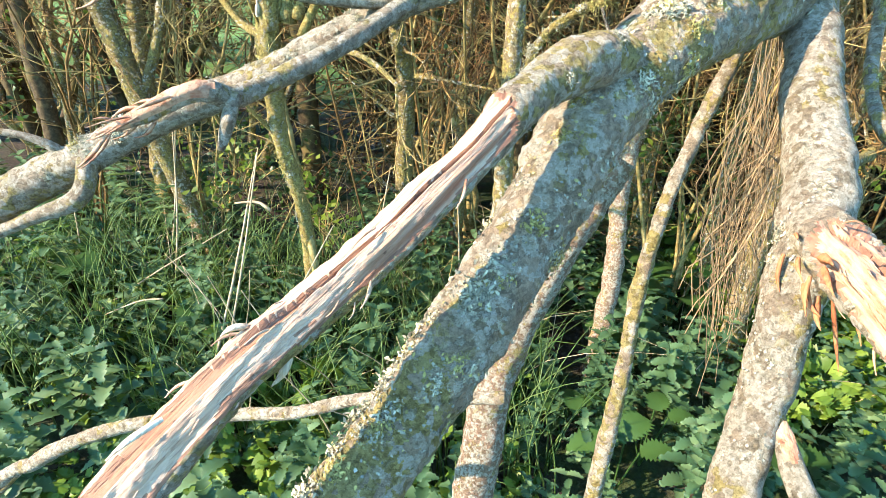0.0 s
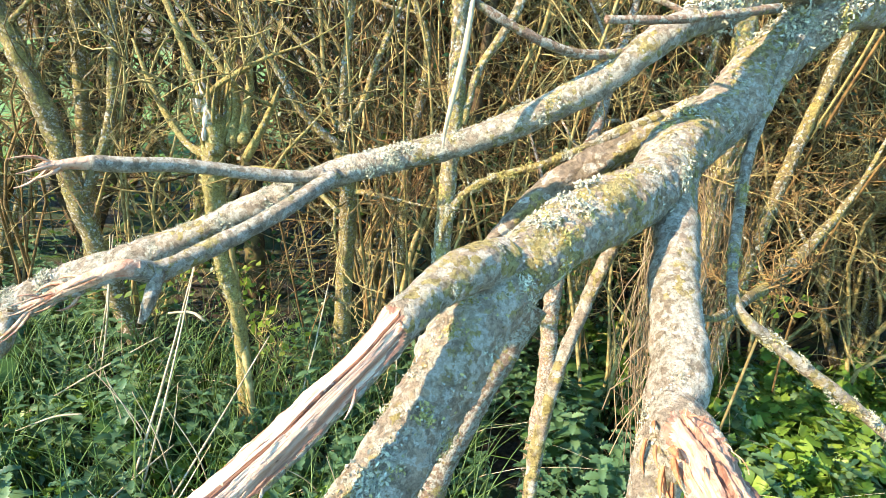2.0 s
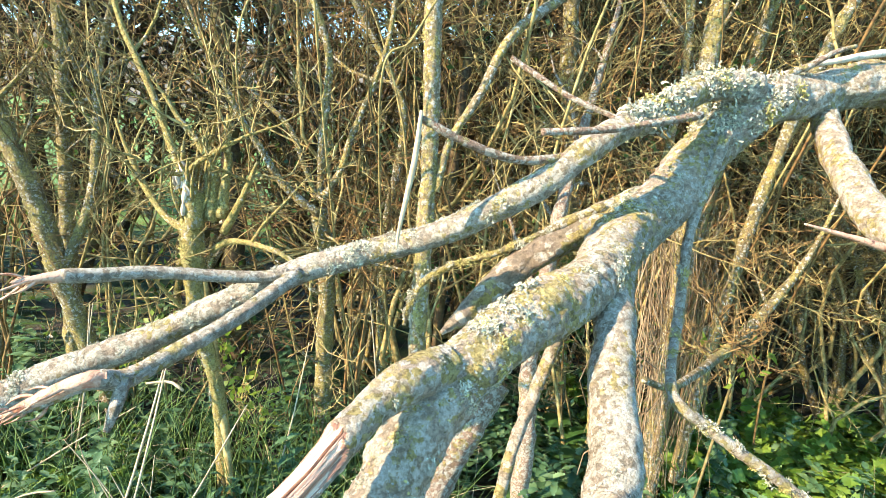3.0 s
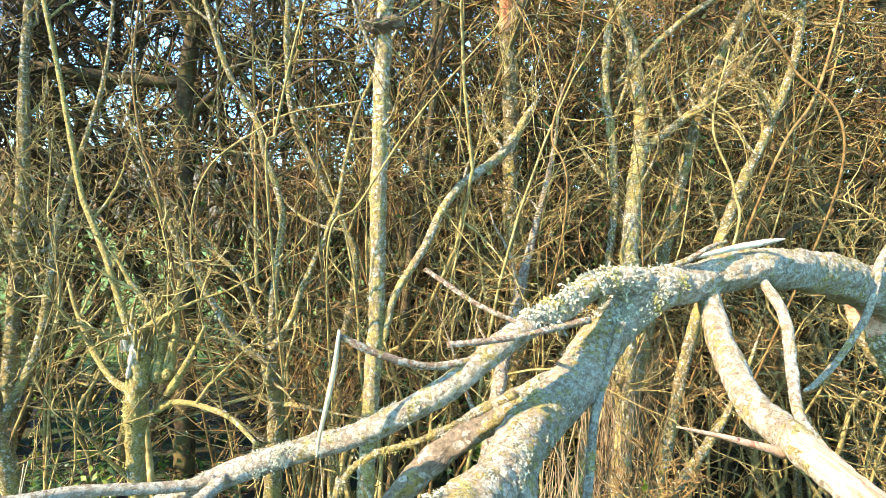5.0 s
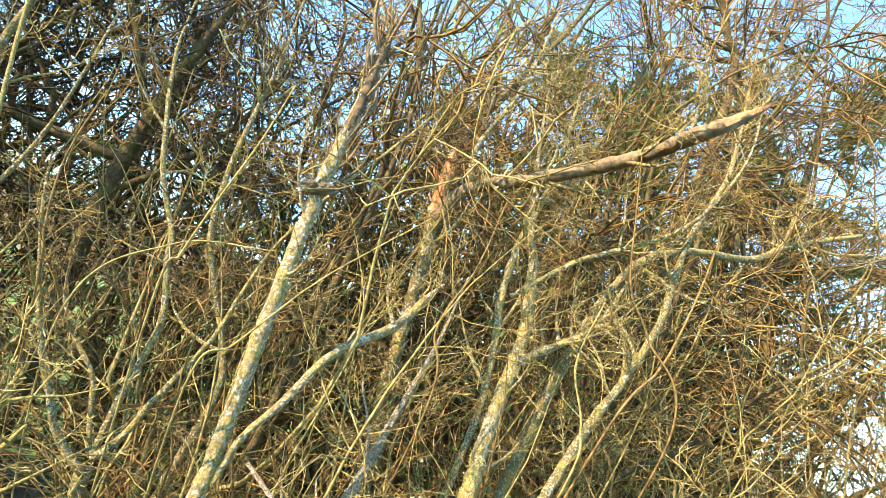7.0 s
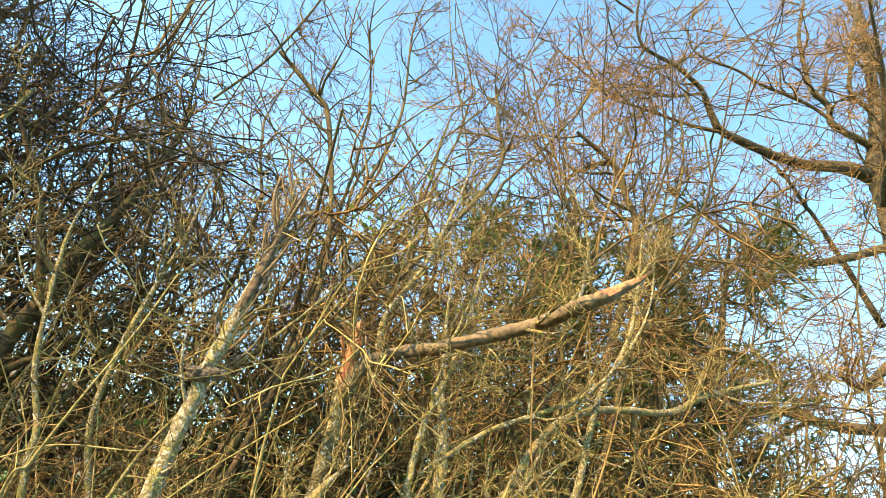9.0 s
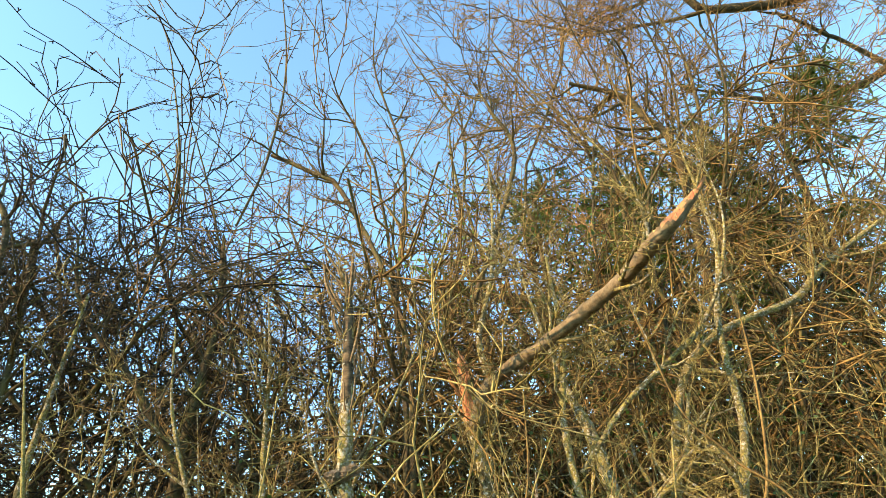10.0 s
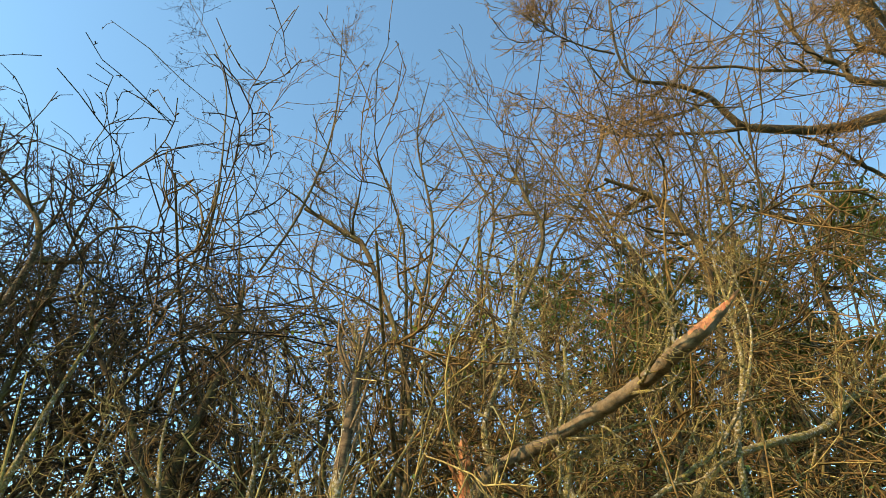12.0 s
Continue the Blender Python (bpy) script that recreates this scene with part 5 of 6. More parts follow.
def place(kinds, spots, seed):
    """One copy after another of the kinds at the spots (x, y, size)."""
    r = random.Random(seed)
    used = set(placed)
    for k, (x, y, s) in enumerate(spots):
        ob = kinds[k % len(kinds)]
        m = Matrix.Translation((x, y, float(ground_z(x, y)) - 0.03)) @ Matrix.Rotation(r.uniform(0, 6.28), 4, "Z")
        c = ob if ob not in used else copy_thing(ob, m)
        if ob not in used:
            used.add(ob)
            placed.add(ob)
            ob.matrix_basis = m
        c.scale = (s, s, s * r.uniform(0.92, 1.08))


low = [bush("thicket_bush", "dense leafless thicket bush with olive lichened stems", BARK_THICKET, TWIG_OLIVE, 3.0, 1.5, 5, 8, 6, 2, 0.6, seed=11, first=0.15, tip=0.0032, wander=0.5, up=0.05),
       bush("thicket_bush", "dense leafless thicket bush with brown twigs", BARK_THICKET, TWIG_BROWN, 2.8, 1.6, 5, 8, 6, 2, 0.6, seed=12, first=0.15, tip=0.0032, wander=0.5, up=0.03),
       bush("thicket_bush", "spindly leafless thicket bush with greenish twigs", TWIG_OLIVE, TWIG_OLIVE, 3.2, 1.4, 6, 7, 6, 2, 0.6, seed=13, thick=0.02, first=0.15, tip=0.0032, wander=0.42)]
back = [bush("thicket_bush", "brown leafless bush at the back of the thicket", BARK_BROWN, TWIG_BROWN, 3.6, 2.0, 6, 8, 6, 2, 0.6, seed=14, first=0.1, tip=0.0052, buds=0, wander=0.5, up=0.03)]
whips = [bush("whip_bush", "whippy light-barked saplings with fine side twigs", TWIG_OLIVE, TWIG_OLIVE, 2.7, 0.8, 6, 6, 5, 2, seed=51, thick=0.011, wander=0.3, first=0.3, crook=0.02),
         bush("whip_bush", "whippy brown saplings with fine side twigs", TWIG_BROWN, TWIG_RED, 2.6, 0.9, 6, 6, 5, 2, seed=52, thick=0.010, wander=0.3, first=0.32, crook=0.02)]
tangle = [bush("bramble_tangle", "low tangle of arching bare stems and twigs", TWIG_OLIVE, TWIG_OLIVE, 1.7, 1.5, 7, 6, 6, 2, 0.5, 0.011, 41, 0.0, 0.42, arch=0.45),
          bush("bramble_tangle", "low tangle of dry brown arching stems", TWIG_DARK, TWIG_DARK, 1.5, 1.4, 7, 6, 6, 2, 0.5, 0.010, 42, 0.0, 0.42, arch=0.5)]
tall = [bush("crown_tree", "tall bare hedge tree with fine upright twigs", BARK_BROWN, TWIG_BROWN, 5.6, 1.5, 4, 10, 7, 3, seed=21, thick=0.032, up=0.14, tip=0.0042, wander=0.4),
        bush("crown_tree", "tall bare hedge tree with reddish twigs", BARK_BROWN, TWIG_RED, 5.6, 1.6, 4, 10, 7, 3, seed=22, thick=0.032, up=0.14, tip=0.0042, wander=0.4)]
dark = [bush("dark_tree", "dark tangled bare tree against the sky", BARK_BROWN, TWIG_DARK, 5.0, 2.0, 5, 11, 8, 2, seed=31, thick=0.046, up=0.02, wander=0.55, tip=0.0050, buds=1, crook=0.05, first=0.36)]
rs = random.Random(5)
spots = [(-2.4 + 0.66 * k + rs.uniform(-0.25, 0.25), 2.85 + rs.uniform(-0.15, 0.5), rs.uniform(0.75, 1.0)) for k in (0, 3, 4, 5, 6, 7, 8)]
spots += [(-3.4 + 0.85 * k + rs.uniform(-0.3, 0.3), 3.9 + rs.uniform(-0.4, 0.5), rs.uniform(0.85, 1.2)) for k in range(11)]
spots += [(2.9, 2.8, 0.95), (3.6, 2.2, 1.0), (3.0, 3.2, 1.1), (4.4, 2.6, 1.0), (4.0, 1.7, 0.9), (4.9, 3.4, 1.2), (5.4, 2.0, 1.0), (6.4, 3.2, 1.2), (7.4, 3.9, 1.3), (8.6, 4.6, 1.3)]
place(low, spots, 3)
place(whips, [(-1.25, 2.55, 0.9), (-0.15, 2.45, 0.95), (0.25, 2.3, 1.0), (0.45, 2.6, 1.1), (0.9, 2.35, 0.95), (1.35, 2.45, 0.95), (1.9, 2.9, 1.0), (-1.8, 2.5, 0.9)], 9)
place(tangle, [(-2.2, 4.6, 1.2), (0.2, 4.9, 1.2), (1.4, 4.4, 1.2), (2.8, 4.2, 1.2)], 8)
place(back, [(-5.5 + 1.5 * k + rs.uniform(-0.5, 0.5), 7.0 + rs.uniform(-0.8, 1.2), rs.uniform(1.2, 1.7)) for k in range(9)], 17)
place(tall, [(4.2, 3.2, 1.0), (5.2, 2.6, 1.1), (5.6, 3.8, 1.2), (6.6, 4.6, 1.3), (0.3, 3.3, 1.02), (1.3, 4.4, 1.08), (2.4, 4.2, 1.2), (-0.35, 3.6, 0.85), (3.6, 5.0, 1.5), (5.0, 4.6, 1.5), (1.0, 6.2, 1.7), (2.8, 6.6, 1.8), (4.6, 7.2, 2.0), (-0.9, 5.4, 0.95)], 4)
place(dark, [(-2.8, 3.6, 1.02), (-3.5, 3.7, 1.1), (-2.3, 3.9, 1.12), (-3.6, 4.3, 1.0), (-1.5, 4.4, 1.0), (-4.3, 4.4, 1.2), (-5.4, 5.0, 1.1), (-2.7, 5.2, 1.15), (0.6, 5.2, 1.1)], 6)
place(back, [(-1.0, 6.4, 1.7), (2.0, 5.4, 1.6), (3.4, 5.8, 1.7), (4.8, 6.0, 1.8), (1.6, 7.6, 1.9), (-3.6, 7.0, 1.8), (6.6, 5.6, 1.6), (7.8, 4.4, 1.4),
             (-0.6, 4.3, 1.05), (0.3, 4.0, 1.1), (1.1, 3.9, 1.15), (1.9, 4.1, 1.2), (2.7, 3.9, 1.2), (3.6, 4.4, 1.3), (0.9, 4.9, 1.45), (2.3, 4.8, 1.45)], 19)


# ---- the oak and the evergreen trees behind ----
def oak():
    global rng
    rng = np.random.default_rng(77)
    t = thing("oak_tree", "large spreading bare oak with dark limbs", "tree", (8.6, 6.2, 0))
    stems = [[(9.6, 6.3, -0.1, 0.42), (9.8, 6.2, 3.5, 0.34), (9.801, 6.152, 6.068, 0.285), (9.425, 6.134, 9.623, 0.235), (9.072, 6.11, 10.972, 0.20), (9.14, 6.085, 12.35, 0.16), (9.068, 6.073, 13.665, 0.13), (8.862, 6.055, 15.66, 0.06)],
             [(9.25, 6.2, 10.9, 0.19), (8.367, 6.2, 10.722, 0.1528), (7.458, 6.154, 10.257, 0.1183), (6.741, 6.108, 10.003, 0.1062), (6.088, 6.062, 9.887, 0.0953), (5.458, 6.015, 9.801, 0.0849), (5.191, 5.969, 9.989, 0.0759), (4.913, 5.923, 10.369, 0.058), (4.612, 5.877, 10.444, 0.0483), (4.256, 5.831, 10.479, 0.0481), (3.837, 5.785, 10.415, 0.0382), (3.532, 5.738, 10.426, 0.0333), (3.336, 5.692, 10.918, 0.0292), (3.299, 5.646, 11.847, 0.0256), (3.351, 5.6, 13.099, 0.0163)],
             [(9.1, 6.1, 11.5, 0.1), (8.623, 6.1, 11.541, 0.0846), (8.026, 6.129, 11.582, 0.0742), (8.001, 6.157, 12.076, 0.0763), (7.633, 6.186, 12.266, 0.0661), (7.506, 6.214, 12.705, 0.0564), (7.414, 6.243, 13.309, 0.0524), (7.38, 6.271, 13.963, 0.0481), (7.544, 6.3, 15.158, 0.0382)],
             [(8.12, 6.1, 11.593, 0.0424), (7.638, 6.217, 11.887, 0.0433), (7.068, 6.333, 11.983, 0.0438), (6.59, 6.45, 12.059, 0.0388), (6.131, 6.567, 12.263, 0.0338), (5.377, 6.683, 12.259, 0.0283), (5.09, 6.8, 12.646, 0.0174)],
             [(9.6, 6.6, 8.0, 0.08), (8.181, 6.6, 9.545, 0.0491), (7.774, 6.5, 9.666, 0.0441), (7.373, 6.4, 9.855, 0.0393), (6.947, 6.3, 9.971, 0.0294), (6.478, 6.2, 9.939, 0.0145)],
             [(9.782, 6.1, 12.381, 0.0665), (8.903, 6.017, 12.389, 0.055), (8.408, 5.933, 12.367, 0.0545), (8.168, 5.85, 12.478, 0.0545), (8.17, 5.767, 13.106, 0.0559), (8.1, 5.683, 13.556, 0.0455), (8.207, 5.6, 14.726, 0.0359)],
             [(10.397, 6.1, 13.231, 0.1159), (9.595, 6.125, 13.929, 0.1078), (9.254, 6.15, 14.223, 0.0972), (9.141, 6.175, 14.907, 0.0879), (8.719, 6.2, 15.944, 0.0657)],
             [(5.545, 6.0, 9.797, 0.0471), (4.868, 6.067, 9.636, 0.0374), (4.12, 6.133, 9.56, 0.0327), (3.376, 6.2, 9.498, 0.028), (3.04, 6.267, 9.727, 0.019), (2.405, 6.333, 10.063, 0.0146), (2.041, 6.4, 10.458, 0.01)],
             [(4.937, 5.9, 10.3, 0.0384), (4.255, 5.733, 9.65, 0.0273), (3.563, 5.567, 9.162, 0.0216), (2.934, 5.4, 8.761, 0.0124)],
             [(3.248, 5.7, 10.993, 0.0245), (2.782, 5.633, 10.98, 0.0194), (2.283, 5.567, 11.122, 0.0146), (2.028, 5.5, 11.224, 0.0097)],
             [(9.75, 6.1, 6.1, 0.14), (7.92, 6.067, 5.535, 0.10), (6.839, 6.055, 5.373, 0.08), (5.882, 6.043, 4.997, 0.055), (5.274, 6.024, 5.011, 0.025)],
             [(9.6, 6.1, 7.6, 0.11), (8.384, 6.049, 6.342, 0.075), (7.881, 6.03, 6.349, 0.04)],
             [(9.2, 6.1, 10.2, 0.11), (8.4, 5.4, 10.6, 0.08), (7.6, 4.8, 11.5, 0.055), (6.6, 4.2, 12.2, 0.02)],
             [(9.4, 6.1, 9.4, 0.11), (8.0, 6.6, 8.6, 0.08), (6.8, 6.9, 8.6, 0.055), (5.4, 7.0, 9.0, 0.02)]]
    g2, g3 = [], []
    for k, s in enumerate(stems):
        s = [(*p[:3], p[3] * 0.8) for p in s]
        fix(part("trunk" if k == 0 else "limb", limb_mesh(s, 14, 0.12, 0.10, 300 + k, mats=(OAK,))[0], t))
        a = sprout(*as_line(s), 9, (0.8, 2.0), (25, 70), 0.12, 8, 0.45, 0.25, tip=0.010)
        b = sprout(*a, 7, (0.4, 1.0), (30, 75), 0.1, 5, 0.45, 0.1, tip=0.008)
        c = sprout(*b, 5, (0.15, 0.5), (30, 75), 0.1, 3, 0.45, 0.1, tip=0.0062)
        g2.append(a)
        g3 += [b, c, spurs(*c, 1, (0.03, 0.12), 0.006)]
    for a in g2:
        for k in range(len(a[0])):
            fix(part("branch", tube_mesh([(a[0][k:k + 1], a[1][k:k + 1])], OAK, 6), t))
    fix(stuff_part("twig_spray", tube_mesh(g3, TWIG_RED, 3), t))


oak()


def evergreen(x, y, h, seed):
    global rng
    rng = np.random.default_rng(seed)
    t = thing("evergreen_tree", "tall dull green evergreen behind the thicket", "tree", (x, y, 0), "evergreens")
    s = [(0, 0, -0.1, 0.16), (0.1, 0, h * 0.5, 0.10), (0, 0.1, h, 0.02)]
    part("trunk", limb_mesh(s, 12, 0.15, 0.1, seed, mats=(OAK,))[0], t)
    a = sprout(*as_line(s, 20), 44, (h * 0.16, h * 0.3), (60, 95), 0.05, 6, 0.15, 0.12)
    b = sprout(*a, 9, (0.3, 0.9), (30, 70), 0.0, 4, 0.2, 0.15, tip=0.004)
    for k in range(len(a[0])):
        part("branch", tube_mesh([(a[0][k:k + 1], a[1][k:k + 1])], OAK, 5), t)
    stuff_part("twig_spray", tube_mesh([b], TWIG_BROWN, 3), t)
    ln = b[0]
    k = 22
    i = rng.integers(0, ln.shape[1] - 1, (len(ln), k))
    row = np.arange(len(ln))[:, None]
    c = ln[row, i] + (ln[row, i + 1] - ln[row, i]) * rng.uniform(0, 1, (len(ln), k, 1))
    d = (ln[row, i + 1] - ln[row, i])
    d = d / (np.linalg.norm(d, axis=2, keepdims=True) + 1e-9) + rng.normal(size=d.shape) * 0.7
    d = (d / np.linalg.norm(d, axis=2, keepdims=True)).reshape(-1, 3)
    v, tr = blades(c.reshape(-1, 3), d, rng.uniform(0.10, 0.22, len(d)), 0.03)
    stuff_part("needles", mesh_of("needles", v, None, tr, PINE), t)
    return t


ev = evergreen(4.4, 7.6, 8.0, 5)
copy_thing(ev, pose(2.3, 5.6, 0, 0, 0, 160)).scale = (0.72, 0.72, 0.66)
copy_thing(ev, pose(4.6, 5.2, 0, 0, 0, 250)).scale = (0.8, 0.8, 0.74)
copy_thing(ev, pose(2.6, 8.6, 0, 0, 0, 100))
copy_thing(ev, pose(6.3, 9.0, 0, 0, 0, 200))
copy_thing(ev, pose(6.4, 6.7, 0, 0, 0, 120)).scale = (1.0, 1.0, 1.08)
copy_thing(ev, pose(5.2, 6.6, 0, 0, 0, 20)).scale = (0.85, 0.85, 0.95)
copy_thing(ev, pose(1.2, 6.4, 0, 0, 0, 300)).scale = (0.72, 0.72, 0.72)
copy_thing(ev, pose(3.5, 6.2, 0, 0, 0, 40)).scale = (0.75, 0.75, 0.78)


# ---- far hedge beyond the field ----
def far_hedge():
    global rng
    rng = np.random.default_rng(9)
    n = 260
    a = rng.uniform(radians(20), radians(160), n)
    dist = rng.uniform(70, 80, n)
    p = np.stack([np.cos(a) * dist, np.sin(a) * dist, ground_z(np.cos(a) * dist, np.sin(a) * dist)], 1)
    z = np.linspace(0, 1, 5)
    h = rng.uniform(3.0, 8.0, n) * (1 + 0.3 * np.sin(a * 23))
    lines = p[:, None] + np.array([0, 0, 1.0]) * (z[None] * h[:, None])[..., None] + rng.normal(size=(n, 5, 3)) * 0.35
    r = 0.2 * (1 - 0.8 * z)[None] * np.ones((n, 1))
    tw = sprout(lines, r, 9, (1.2, 3.4), (20, 70), 0.2, 4, 0.25, 0.1, tip=0.05)
    ob = new("backdrop", tube_mesh([(lines, r), tw], TWIG_BROWN, 3))
    tagged(ob, "distant brown leafless hedgerow beyond the field", "hedge", kind="stuff")


far_hedge()


# ---- the undergrowth ----
def leaf_outline(length, width, teeth, fold=0.25, droop=0.25):
    """A toothed, folded, drooping leaf along +x: places and triangles."""
    n = teeth
    u = np.linspace(0, 1, n + 1)
    w = width * 0.5 * np.sin(np.pi * u ** 0.75) ** 0.9
    v = [(length * t, 0, -droop * length * t * t) for t in u]
    tri = []
    for side in (1, -1):
        b = len(v)
        for k in range(n):
            t = (u[k] + u[k + 1]) / 2
            ww = max(w[k], w[k + 1]) * 1.12
            v.append((length * (t - 0.02), side * ww, fold * ww - droop * length * t * t))
            q = max(w[k + 1] * 0.80, 0.0)
            v.append((length * u[k + 1], side * q, fold * q - droop * length * u[k + 1] ** 2))
        for k in range(n):
            o = b + 2 * k
            last = b + 2 * k - 1 if k else 0
            if k:
                tri += [(last, o, k) if side > 0 else (o, last, k)]
            tri += [(k, o, k + 1)[:: side], (o, o + 1, k + 1)[:: side]]
    return np.array(v, float), np.array([t for t in tri], int)


def turned(v, yaw, pitch, at, scale=1.0):
    m = Matrix.Translation(at) @ Matrix.Rotation(yaw, 4, "Z") @ Matrix.Rotation(-pitch, 4, "Y") @ Matrix.Scale(scale, 4)
    a = np.array(m)
    return v @ a[:3, :3].T + a[:3, 3]


def nettle_plant(seed, height, big=1.0):
    """One nettle: a stem with crossed pairs of toothed leaves, smaller towards the top."""
    r = random.Random(seed)
    leaves = []
    tiers = r.randint(8, 9)
    top = np.array([r.uniform(-0.05, 0.05), r.uniform(-0.05, 0.05), height])
    for k in range(tiers):
        u = 0.3 + 0.7 * k / (tiers - 1)
        at = top * u
        size = big * (0.060 * (1 - 0.55 * (k / (tiers - 1)) ** 1.6) + r.uniform(-0.008, 0.008))
        yaw = k * math.pi / 2 + r.uniform(-0.3, 0.3)
        for s in (0, 1):
            v, t = leaf_outline(size, size * 0.58, 5, 0.5, r.uniform(0.1, 0.55))
            leaves.append((turned(v, yaw + s * math.pi, r.uniform(0.0, 0.45) + 0.5 * (k / tiers) ** 3, at), t))
    stem = np.stack([top * u + np.array([math.sin(5 * u) * 0.006, 0, 0]) for u in np.linspace(0, 1, 4)])[None]
    return stem, np.array([[0.003, 0.003, 0.0025, 0.0015]]), leaves


def parsley_plant(seed):
    """A tuft of finely cut fern-like leaves on arching stalks."""
    r = random.Random(seed)
    leaves, stalks = [], []
    for k in range(9):
        yaw, lean, ln = r.uniform(0, 6.28), r.uniform(0.3, 1.1), r.uniform(0.16, 0.30)
        u = np.linspace(0, 1, 6)
        line = np.stack([np.cos(yaw) * ln * u * lean, np.sin(yaw) * ln * u * lean, ln * (u * 1.1 - 0.35 * u * u)], 1)
        stalks.append(line)
        lv, lt, base = [], [], 0
        for q in (3, 4, 5):
            for s in (-1, 1):
                for c in range(2):
                    v, t = leaf_outline(0.060 * (1.25 - 0.13 * q) * (1 - 0.2 * c), 0.040, 3, 0.15, 0.3)
                    v = v @ np.array(Matrix.Rotation(r.uniform(-0.9, 0.9), 3, "X"))
                    at = line[q] + np.array([math.cos(yaw + s * 1.2), math.sin(yaw + s * 1.2), 0.1]) * 0.020 * c
                    v = turned(v, yaw + s * (1.25 - 0.35 * c), r.uniform(-0.5, 0.4), at)
                    lv.append(v)
                    lt.append(t + base)
                    base += len(v)
        leaves.append((np.concatenate(lv), np.concatenate(lt)))
    return np.stack(stalks), np.full((9, 6), 0.0016), leaves


def leaf_mesh(v, t, mat):
    return mesh_of("leaf", v, None, t, mat)


def plant_kinds(maker, name, label, category, group, mat, args):
    kinds = []
    for a in args:
        stem, rad, leaves = maker(*a)
        ob = thing(name, label, category, (0, 0, 0), group)
        part("stem", tube_mesh([(stem, rad)], mat, 4), ob)
        v, t, base = [], [], 0
        for lv, lt in leaves:
            leaf = part("leaf" if maker is nettle_plant else "frond", leaf_mesh(lv, lt, mat), ob)
            if maker is not nettle_plant:
                leaf["kind"] = "stuff"
            v.append(lv)
            t.append(lt + base)
            base += len(lv)
        kinds.append((ob, np.concatenate(v), np.concatenate(t)))
    return kinds


def strew(kinds, spots, seed, mat, rest_name, rest_label, count):
    """The first count spots get plants of their own; the rest are joined into one."""
    r = random.Random(seed)
    used, vs, ts, base = set(), [], [], 0
    for k, (x, y, s) in enumerate(spots):
        ob, v, t = kinds[k % len(kinds)]
        z = float(ground_z(x, y)) - 0.01
        yaw, tx, ty = r.uniform(0, 6.28), r.uniform(-0.2, 0.2), r.uniform(-0.2, 0.2)
        m = Matrix.Translation((x, y, z)) @ Euler((tx, ty, yaw)).to_matrix().to_4x4()
        if k < count:
            if ob in used:
                c = copy_thing(ob, m)
            else:
                used.add(ob)
                c = ob
                c.matrix_basis = m
            c.scale = (s, s, s)
        else:
            a = np.array(m @ Matrix.Scale(s, 4))
            vv = v @ a[:3, :3].T + a[:3, 3]
            vs.append(vv)
            ts.append(t + base)
            base += len(vv)
    if vs:
        ob = new(rest_name, leaf_mesh(np.concatenate(vs), np.concatenate(ts), mat))
        tagged(ob, rest_label, "undergrowth", kind="stuff")


def scatter(n, x0, x1, y0, y1, s0, s1, seed, gap=0.0, keep=lambda x, y: True):
    r = random.Random(seed)
    out = []
    while len(out) < n:
        x, y = r.uniform(x0, x1), r.uniform(y0, y1)
        if keep(x, y):
            out.append((x, y, r.uniform(s0, s1)))
    return sorted(out, key=lambda p: abs(p[1] - 1.7) + 0.5 * abs(p[0]))


def bare(x, y):
    """Where the soil stays bare: the dark floor under the thicket and a hollow beside the path."""
    edge = 2.75 + 0.25 * math.sin(x * 2.3)
    front = 0.62 + 0.16 * math.sin(x * 3.1) + 0.10 * math.sin(x * 7.7 + 1) + 0.05 * max(0, abs(x) - 1.8) ** 2
    if y < front or abs(x) > 3.0 + 0.3 * math.sin(y * 4.1):
        return False
    return y < edge or random.Random(int(x * 991 + y * 7919)).random() < 0.12


nk = plant_kinds(nettle_plant, "nettle", "young stinging nettle with toothed dark green leaves", "nettle", "nettles", NETTLE,
                 [(k, h, b) for k, (h, b) in enumerate(((0.26, 1.0), (0.32, 1.1), (0.21, 0.9), (0.29, 1.2), (0.18, 0.8)))])
strew(nk, scatter(980, -2.8, 3.0, 0.4, 3.2, 0.75, 1.3, 2, keep=bare), 12, NETTLE, "nettle_carpet", "dense carpet of young nettles", 105)
pk = plant_kinds(parsley_plant, "cow_parsley", "bright green feathery cow parsley tuft", "wild plant", "cow parsley", PARSLEY, [(51,), (52,), (53,)])
strew(pk, scatter(105, 1.05, 3.0, 1.6, 2.9, 0.9, 1.5, 8) + scatter(45, -2.2, 0.2, 0.9, 2.0, 0.6, 1.0, 9), 13, PARSLEY, "parsley_carpet", "carpet of bright green cow parsley", 45)


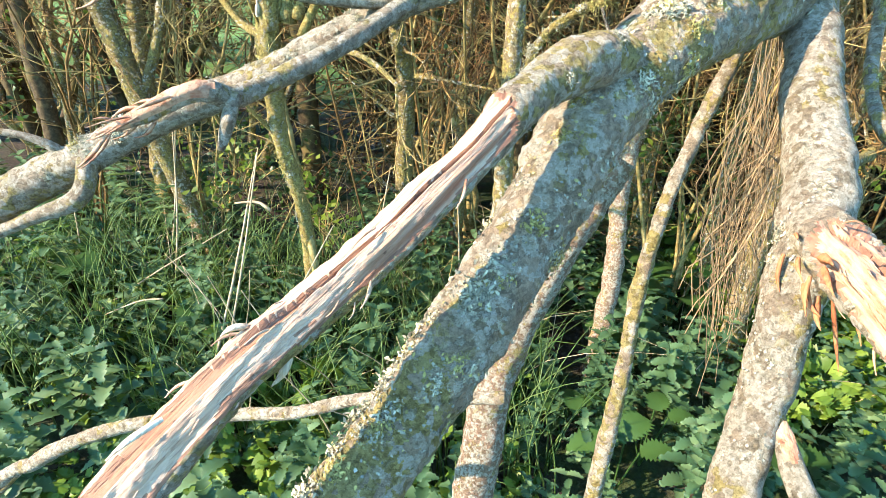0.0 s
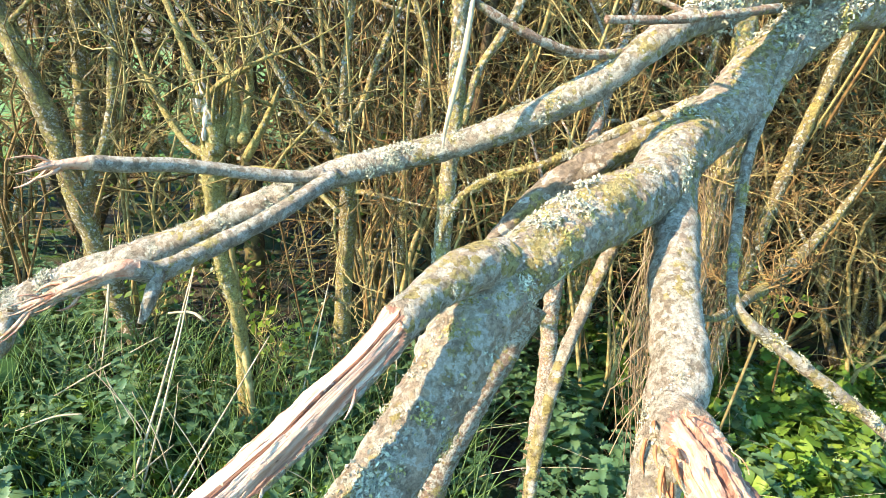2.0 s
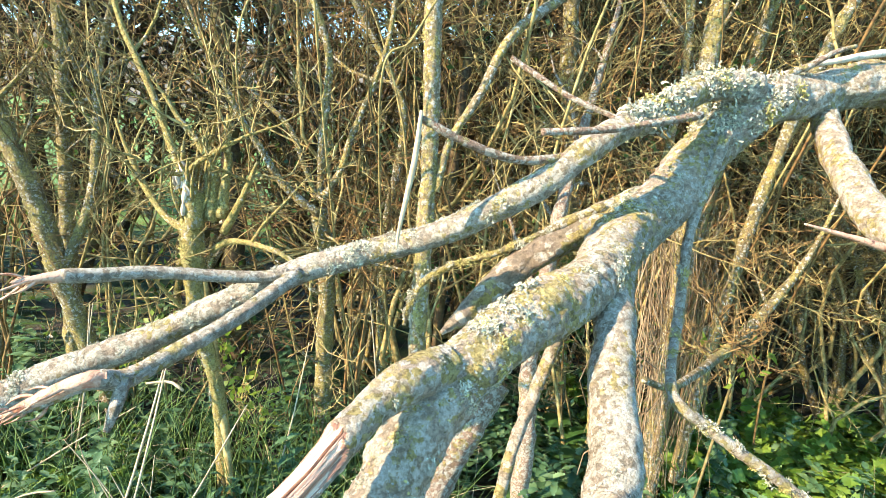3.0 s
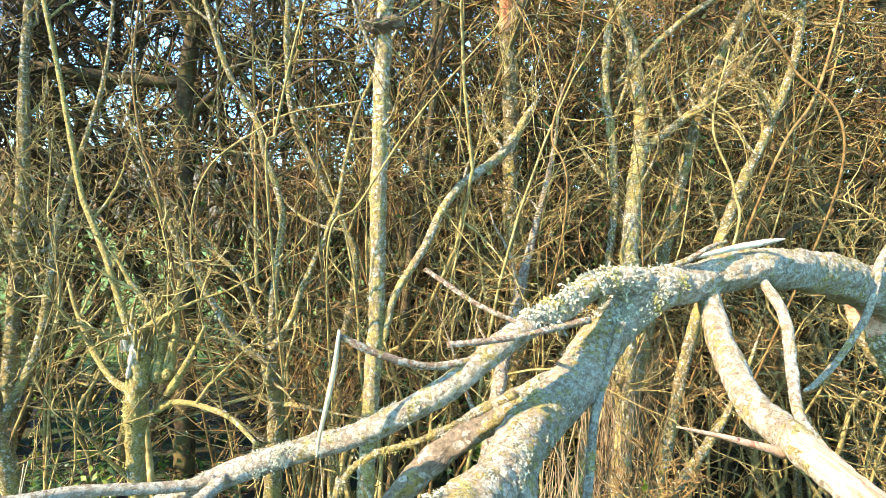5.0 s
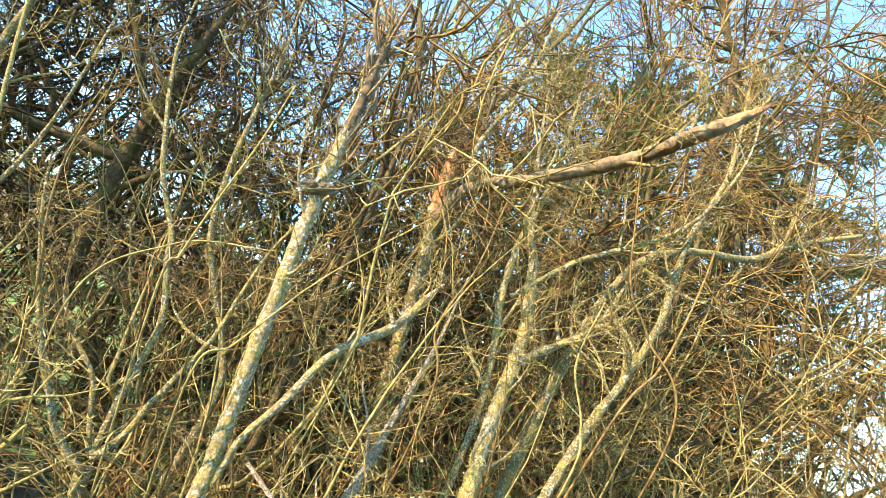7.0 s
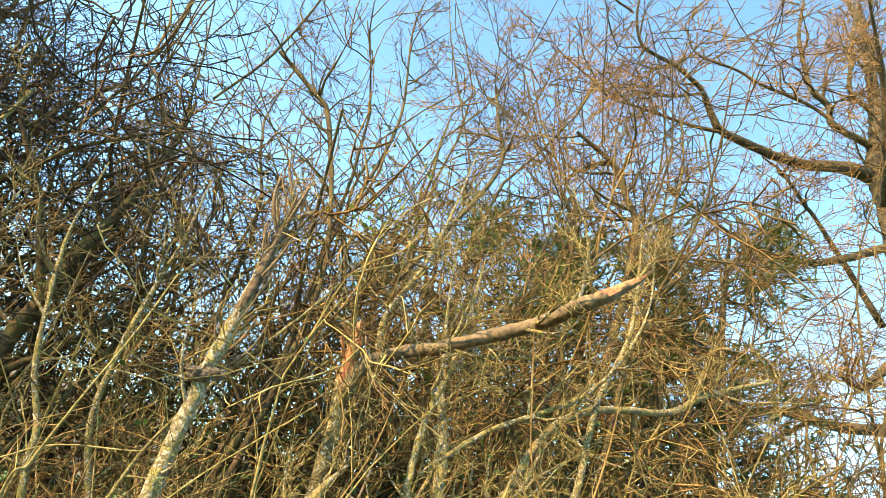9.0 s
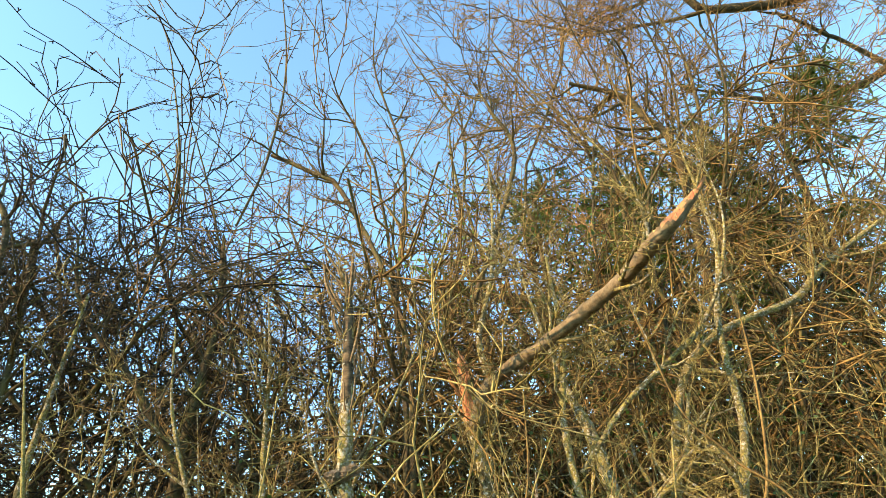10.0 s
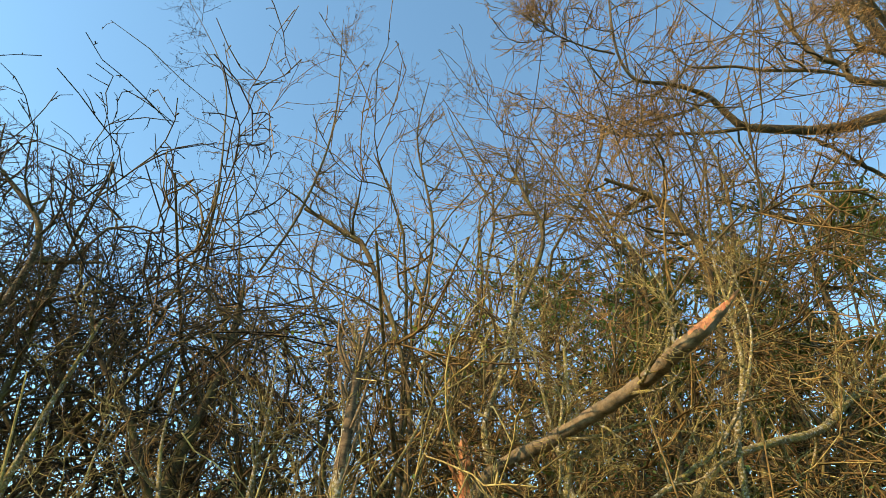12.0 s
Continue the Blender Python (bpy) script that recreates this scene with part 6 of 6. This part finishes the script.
def grass():
    global rng
    rng = np.random.default_rng(15)
    for name, label, n, x0, x1, y0, y1, h0, h1, mat, w in (
            ("grass", "long green grass blades among the nettles", 1500, -1.7, 0.3, 1.2, 2.4, 0.18, 0.50, GRASS, 0.0034),
            ("dead_grass", "dry straw stalks and litter", 420, -2.5, 2.5, 1.6, 3.2, 0.10, 0.50, STRAW, 0.0018)):
        x, y = rng.uniform(x0, x1, n), rng.uniform(y0, y1, n)
        a, h = rng.uniform(0, 6.28, n), rng.uniform(h0, h1, n)
        bend = rng.uniform(0.1, 0.9, n) if mat is GRASS else rng.uniform(0.1, 1.6, n)
        u = np.linspace(0, 1, 6)
        d = np.stack([np.cos(a), np.sin(a)], 1)
        px = x[:, None] + d[:, :1] * (h * bend)[:, None] * u ** 2
        py = y[:, None] + d[:, 1:] * (h * bend)[:, None] * u ** 2
        pz = ground_z(x, y)[:, None] + h[:, None] * (u - 0.35 * bend[:, None] * u ** 2)
        ln = np.stack([px, py, pz], -1)
        ob = new(name, tube_mesh([(ln, np.maximum(w * (1 - u ** 2), 0.0004)[None] * np.ones((n, 1)))], mat, 3))
        tagged(ob, label, "grass", kind="stuff")


grass()


# ---- broad leaves ----
def broad_plant(x, y, size, seed):
    r = random.Random(seed)
    t = thing("broad_leaved_plant", "low plant with large rounded green leaves", "wild plant", (x, y, float(ground_z(x, y))), "broad-leaved plants")
    for k in range(r.randint(4, 6)):
        s = size * r.uniform(0.7, 1.1)
        yaw = k * 1.2 + r.uniform(-0.4, 0.4)
        v, tr = leaf_outline(s, s * 0.85, 9, 0.18, r.uniform(0.2, 0.5))
        at = np.array([math.cos(yaw) * 0.05, math.sin(yaw) * 0.05, r.uniform(0.10, 0.24)])
        part("leaf", mesh_of("leaf", turned(v, yaw, r.uniform(0, 0.5), at), None, tr, BROAD, True), t)
        st = np.linspace(0, 1, 4)[:, None] * at[None]
        part("stalk", tube_mesh([(st[None], np.full((1, 4), 0.003))], BROAD, 5), t)


for k, (x, y, s) in enumerate(((0.90, 2.25, 0.20), (1.05, 2.45, 0.20), (0.62, 2.05, 0.14), (0.48, 1.30, 0.11), (0.60, 1.45, 0.11), (0.72, 2.4, 0.18), (-0.9, 1.7, 0.13), (0.2, 2.2, 0.14), (1.3, 2.2, 0.15), (-1.5, 1.9, 0.12), (0.36, 1.55, 0.10), (0.9, 1.35, 0.11))):
    broad_plant(x, y, s, 600 + k)


# ---- leaves that are out already: young sprays low down, evergreen clumps higher up ----
def leaf_sprays():
    global rng
    rng = np.random.default_rng(33)
    for name, label, mat, spots, count, size in (
            ("young_leaf_spray", "spray of fresh yellow-green young leaves", SHRUB,
             ((-0.594, 2.161, 0.50, 0.10), (-0.50, 2.1, 0.42, 0.09), (-0.946, 2.264, 0.66, 0.10), (-1.05, 2.24, 0.53, 0.10), (-0.70, 2.2, 0.62, 0.07), (0.62, 2.3, 0.85, 0.10), (1.0, 1.5, 1.0, 0.08), (0.35, 2.5, 3.6, 0.16), (0.7, 2.8, 3.9, 0.2), (-0.4, 3.4, 3.9, 0.2)), 36, 0.04),
            ("evergreen_clump", "clump of dark evergreen leaves in the thicket", IVY,
             ((0.2, 3.0, 2.1, 0.6), (0.9, 3.1, 2.4, 0.6), (1.6, 3.0, 2.0, 0.6), (-0.9, 3.4, 2.0, 0.6), (2.3, 3.3, 2.6, 0.7), (0.761, 2.675, 0.45, 0.25), (0.726, 2.46, 0.85, 0.20), (0.502, 2.985, 0.851, 0.25), (1.6, 3.4, 4.2, 0.4), (0.6, 3.6, 4.6, 0.4), (-0.9, 2.9, 0.3, 0.3), (-1.6, 2.9, 0.3, 0.3), (1.3, 2.9, 0.5, 0.3), (1.8, 3.5, 3.2, 0.4), (-1.3, 3.0, 0.5, 0.3), (-1.7, 3.3, 1.1, 0.5), (-2.3, 3.5, 1.4, 0.6), (-0.5, 3.3, 1.2, 0.5), (0.15, 2.9, 1.0, 0.4), (1.2, 2.8, 1.5, 0.4), (-2.4, 2.9, 0.7, 0.4)), 190, 0.042)):
        for x, y, z, s in spots:
            n = count
            c = rng.normal(size=(n, 3)) * s * 0.55 + np.array([x, y, z])
            d = rng.normal(size=(n, 3))
            d /= np.linalg.norm(d, axis=1, keepdims=True)
            v, t = blades(c, d, rng.uniform(0.6, 1.1, n) * size, size * 0.55)
            hold = tagged(new(name), label, "foliage", "leaf sprays")
            hold.location = (x, y, z)
            fix(stuff_part("leaves", mesh_of("leaves", v, None, t, mat), hold))
            foot = np.array([x + rng.normal() * 0.1, y + 0.1, float(ground_z(x, y))])
            ends = c[rng.permutation(n)[:8]]
            u = np.linspace(0, 1, 6)[None, :, None]
            hub = np.array([x, y, z - s])
            ln = hub + (ends[:, None] - hub) * u + rng.normal(size=(8, 6, 3)) * 0.01
            fix(stuff_part("twig_spray", tube_mesh([(ln, np.full((8, 6), 0.0022)), ((foot + (hub - foot) * u[0])[None], np.full((1, 6), 0.005))], TWIG_OLIVE, 4), hold))


leaf_sprays()
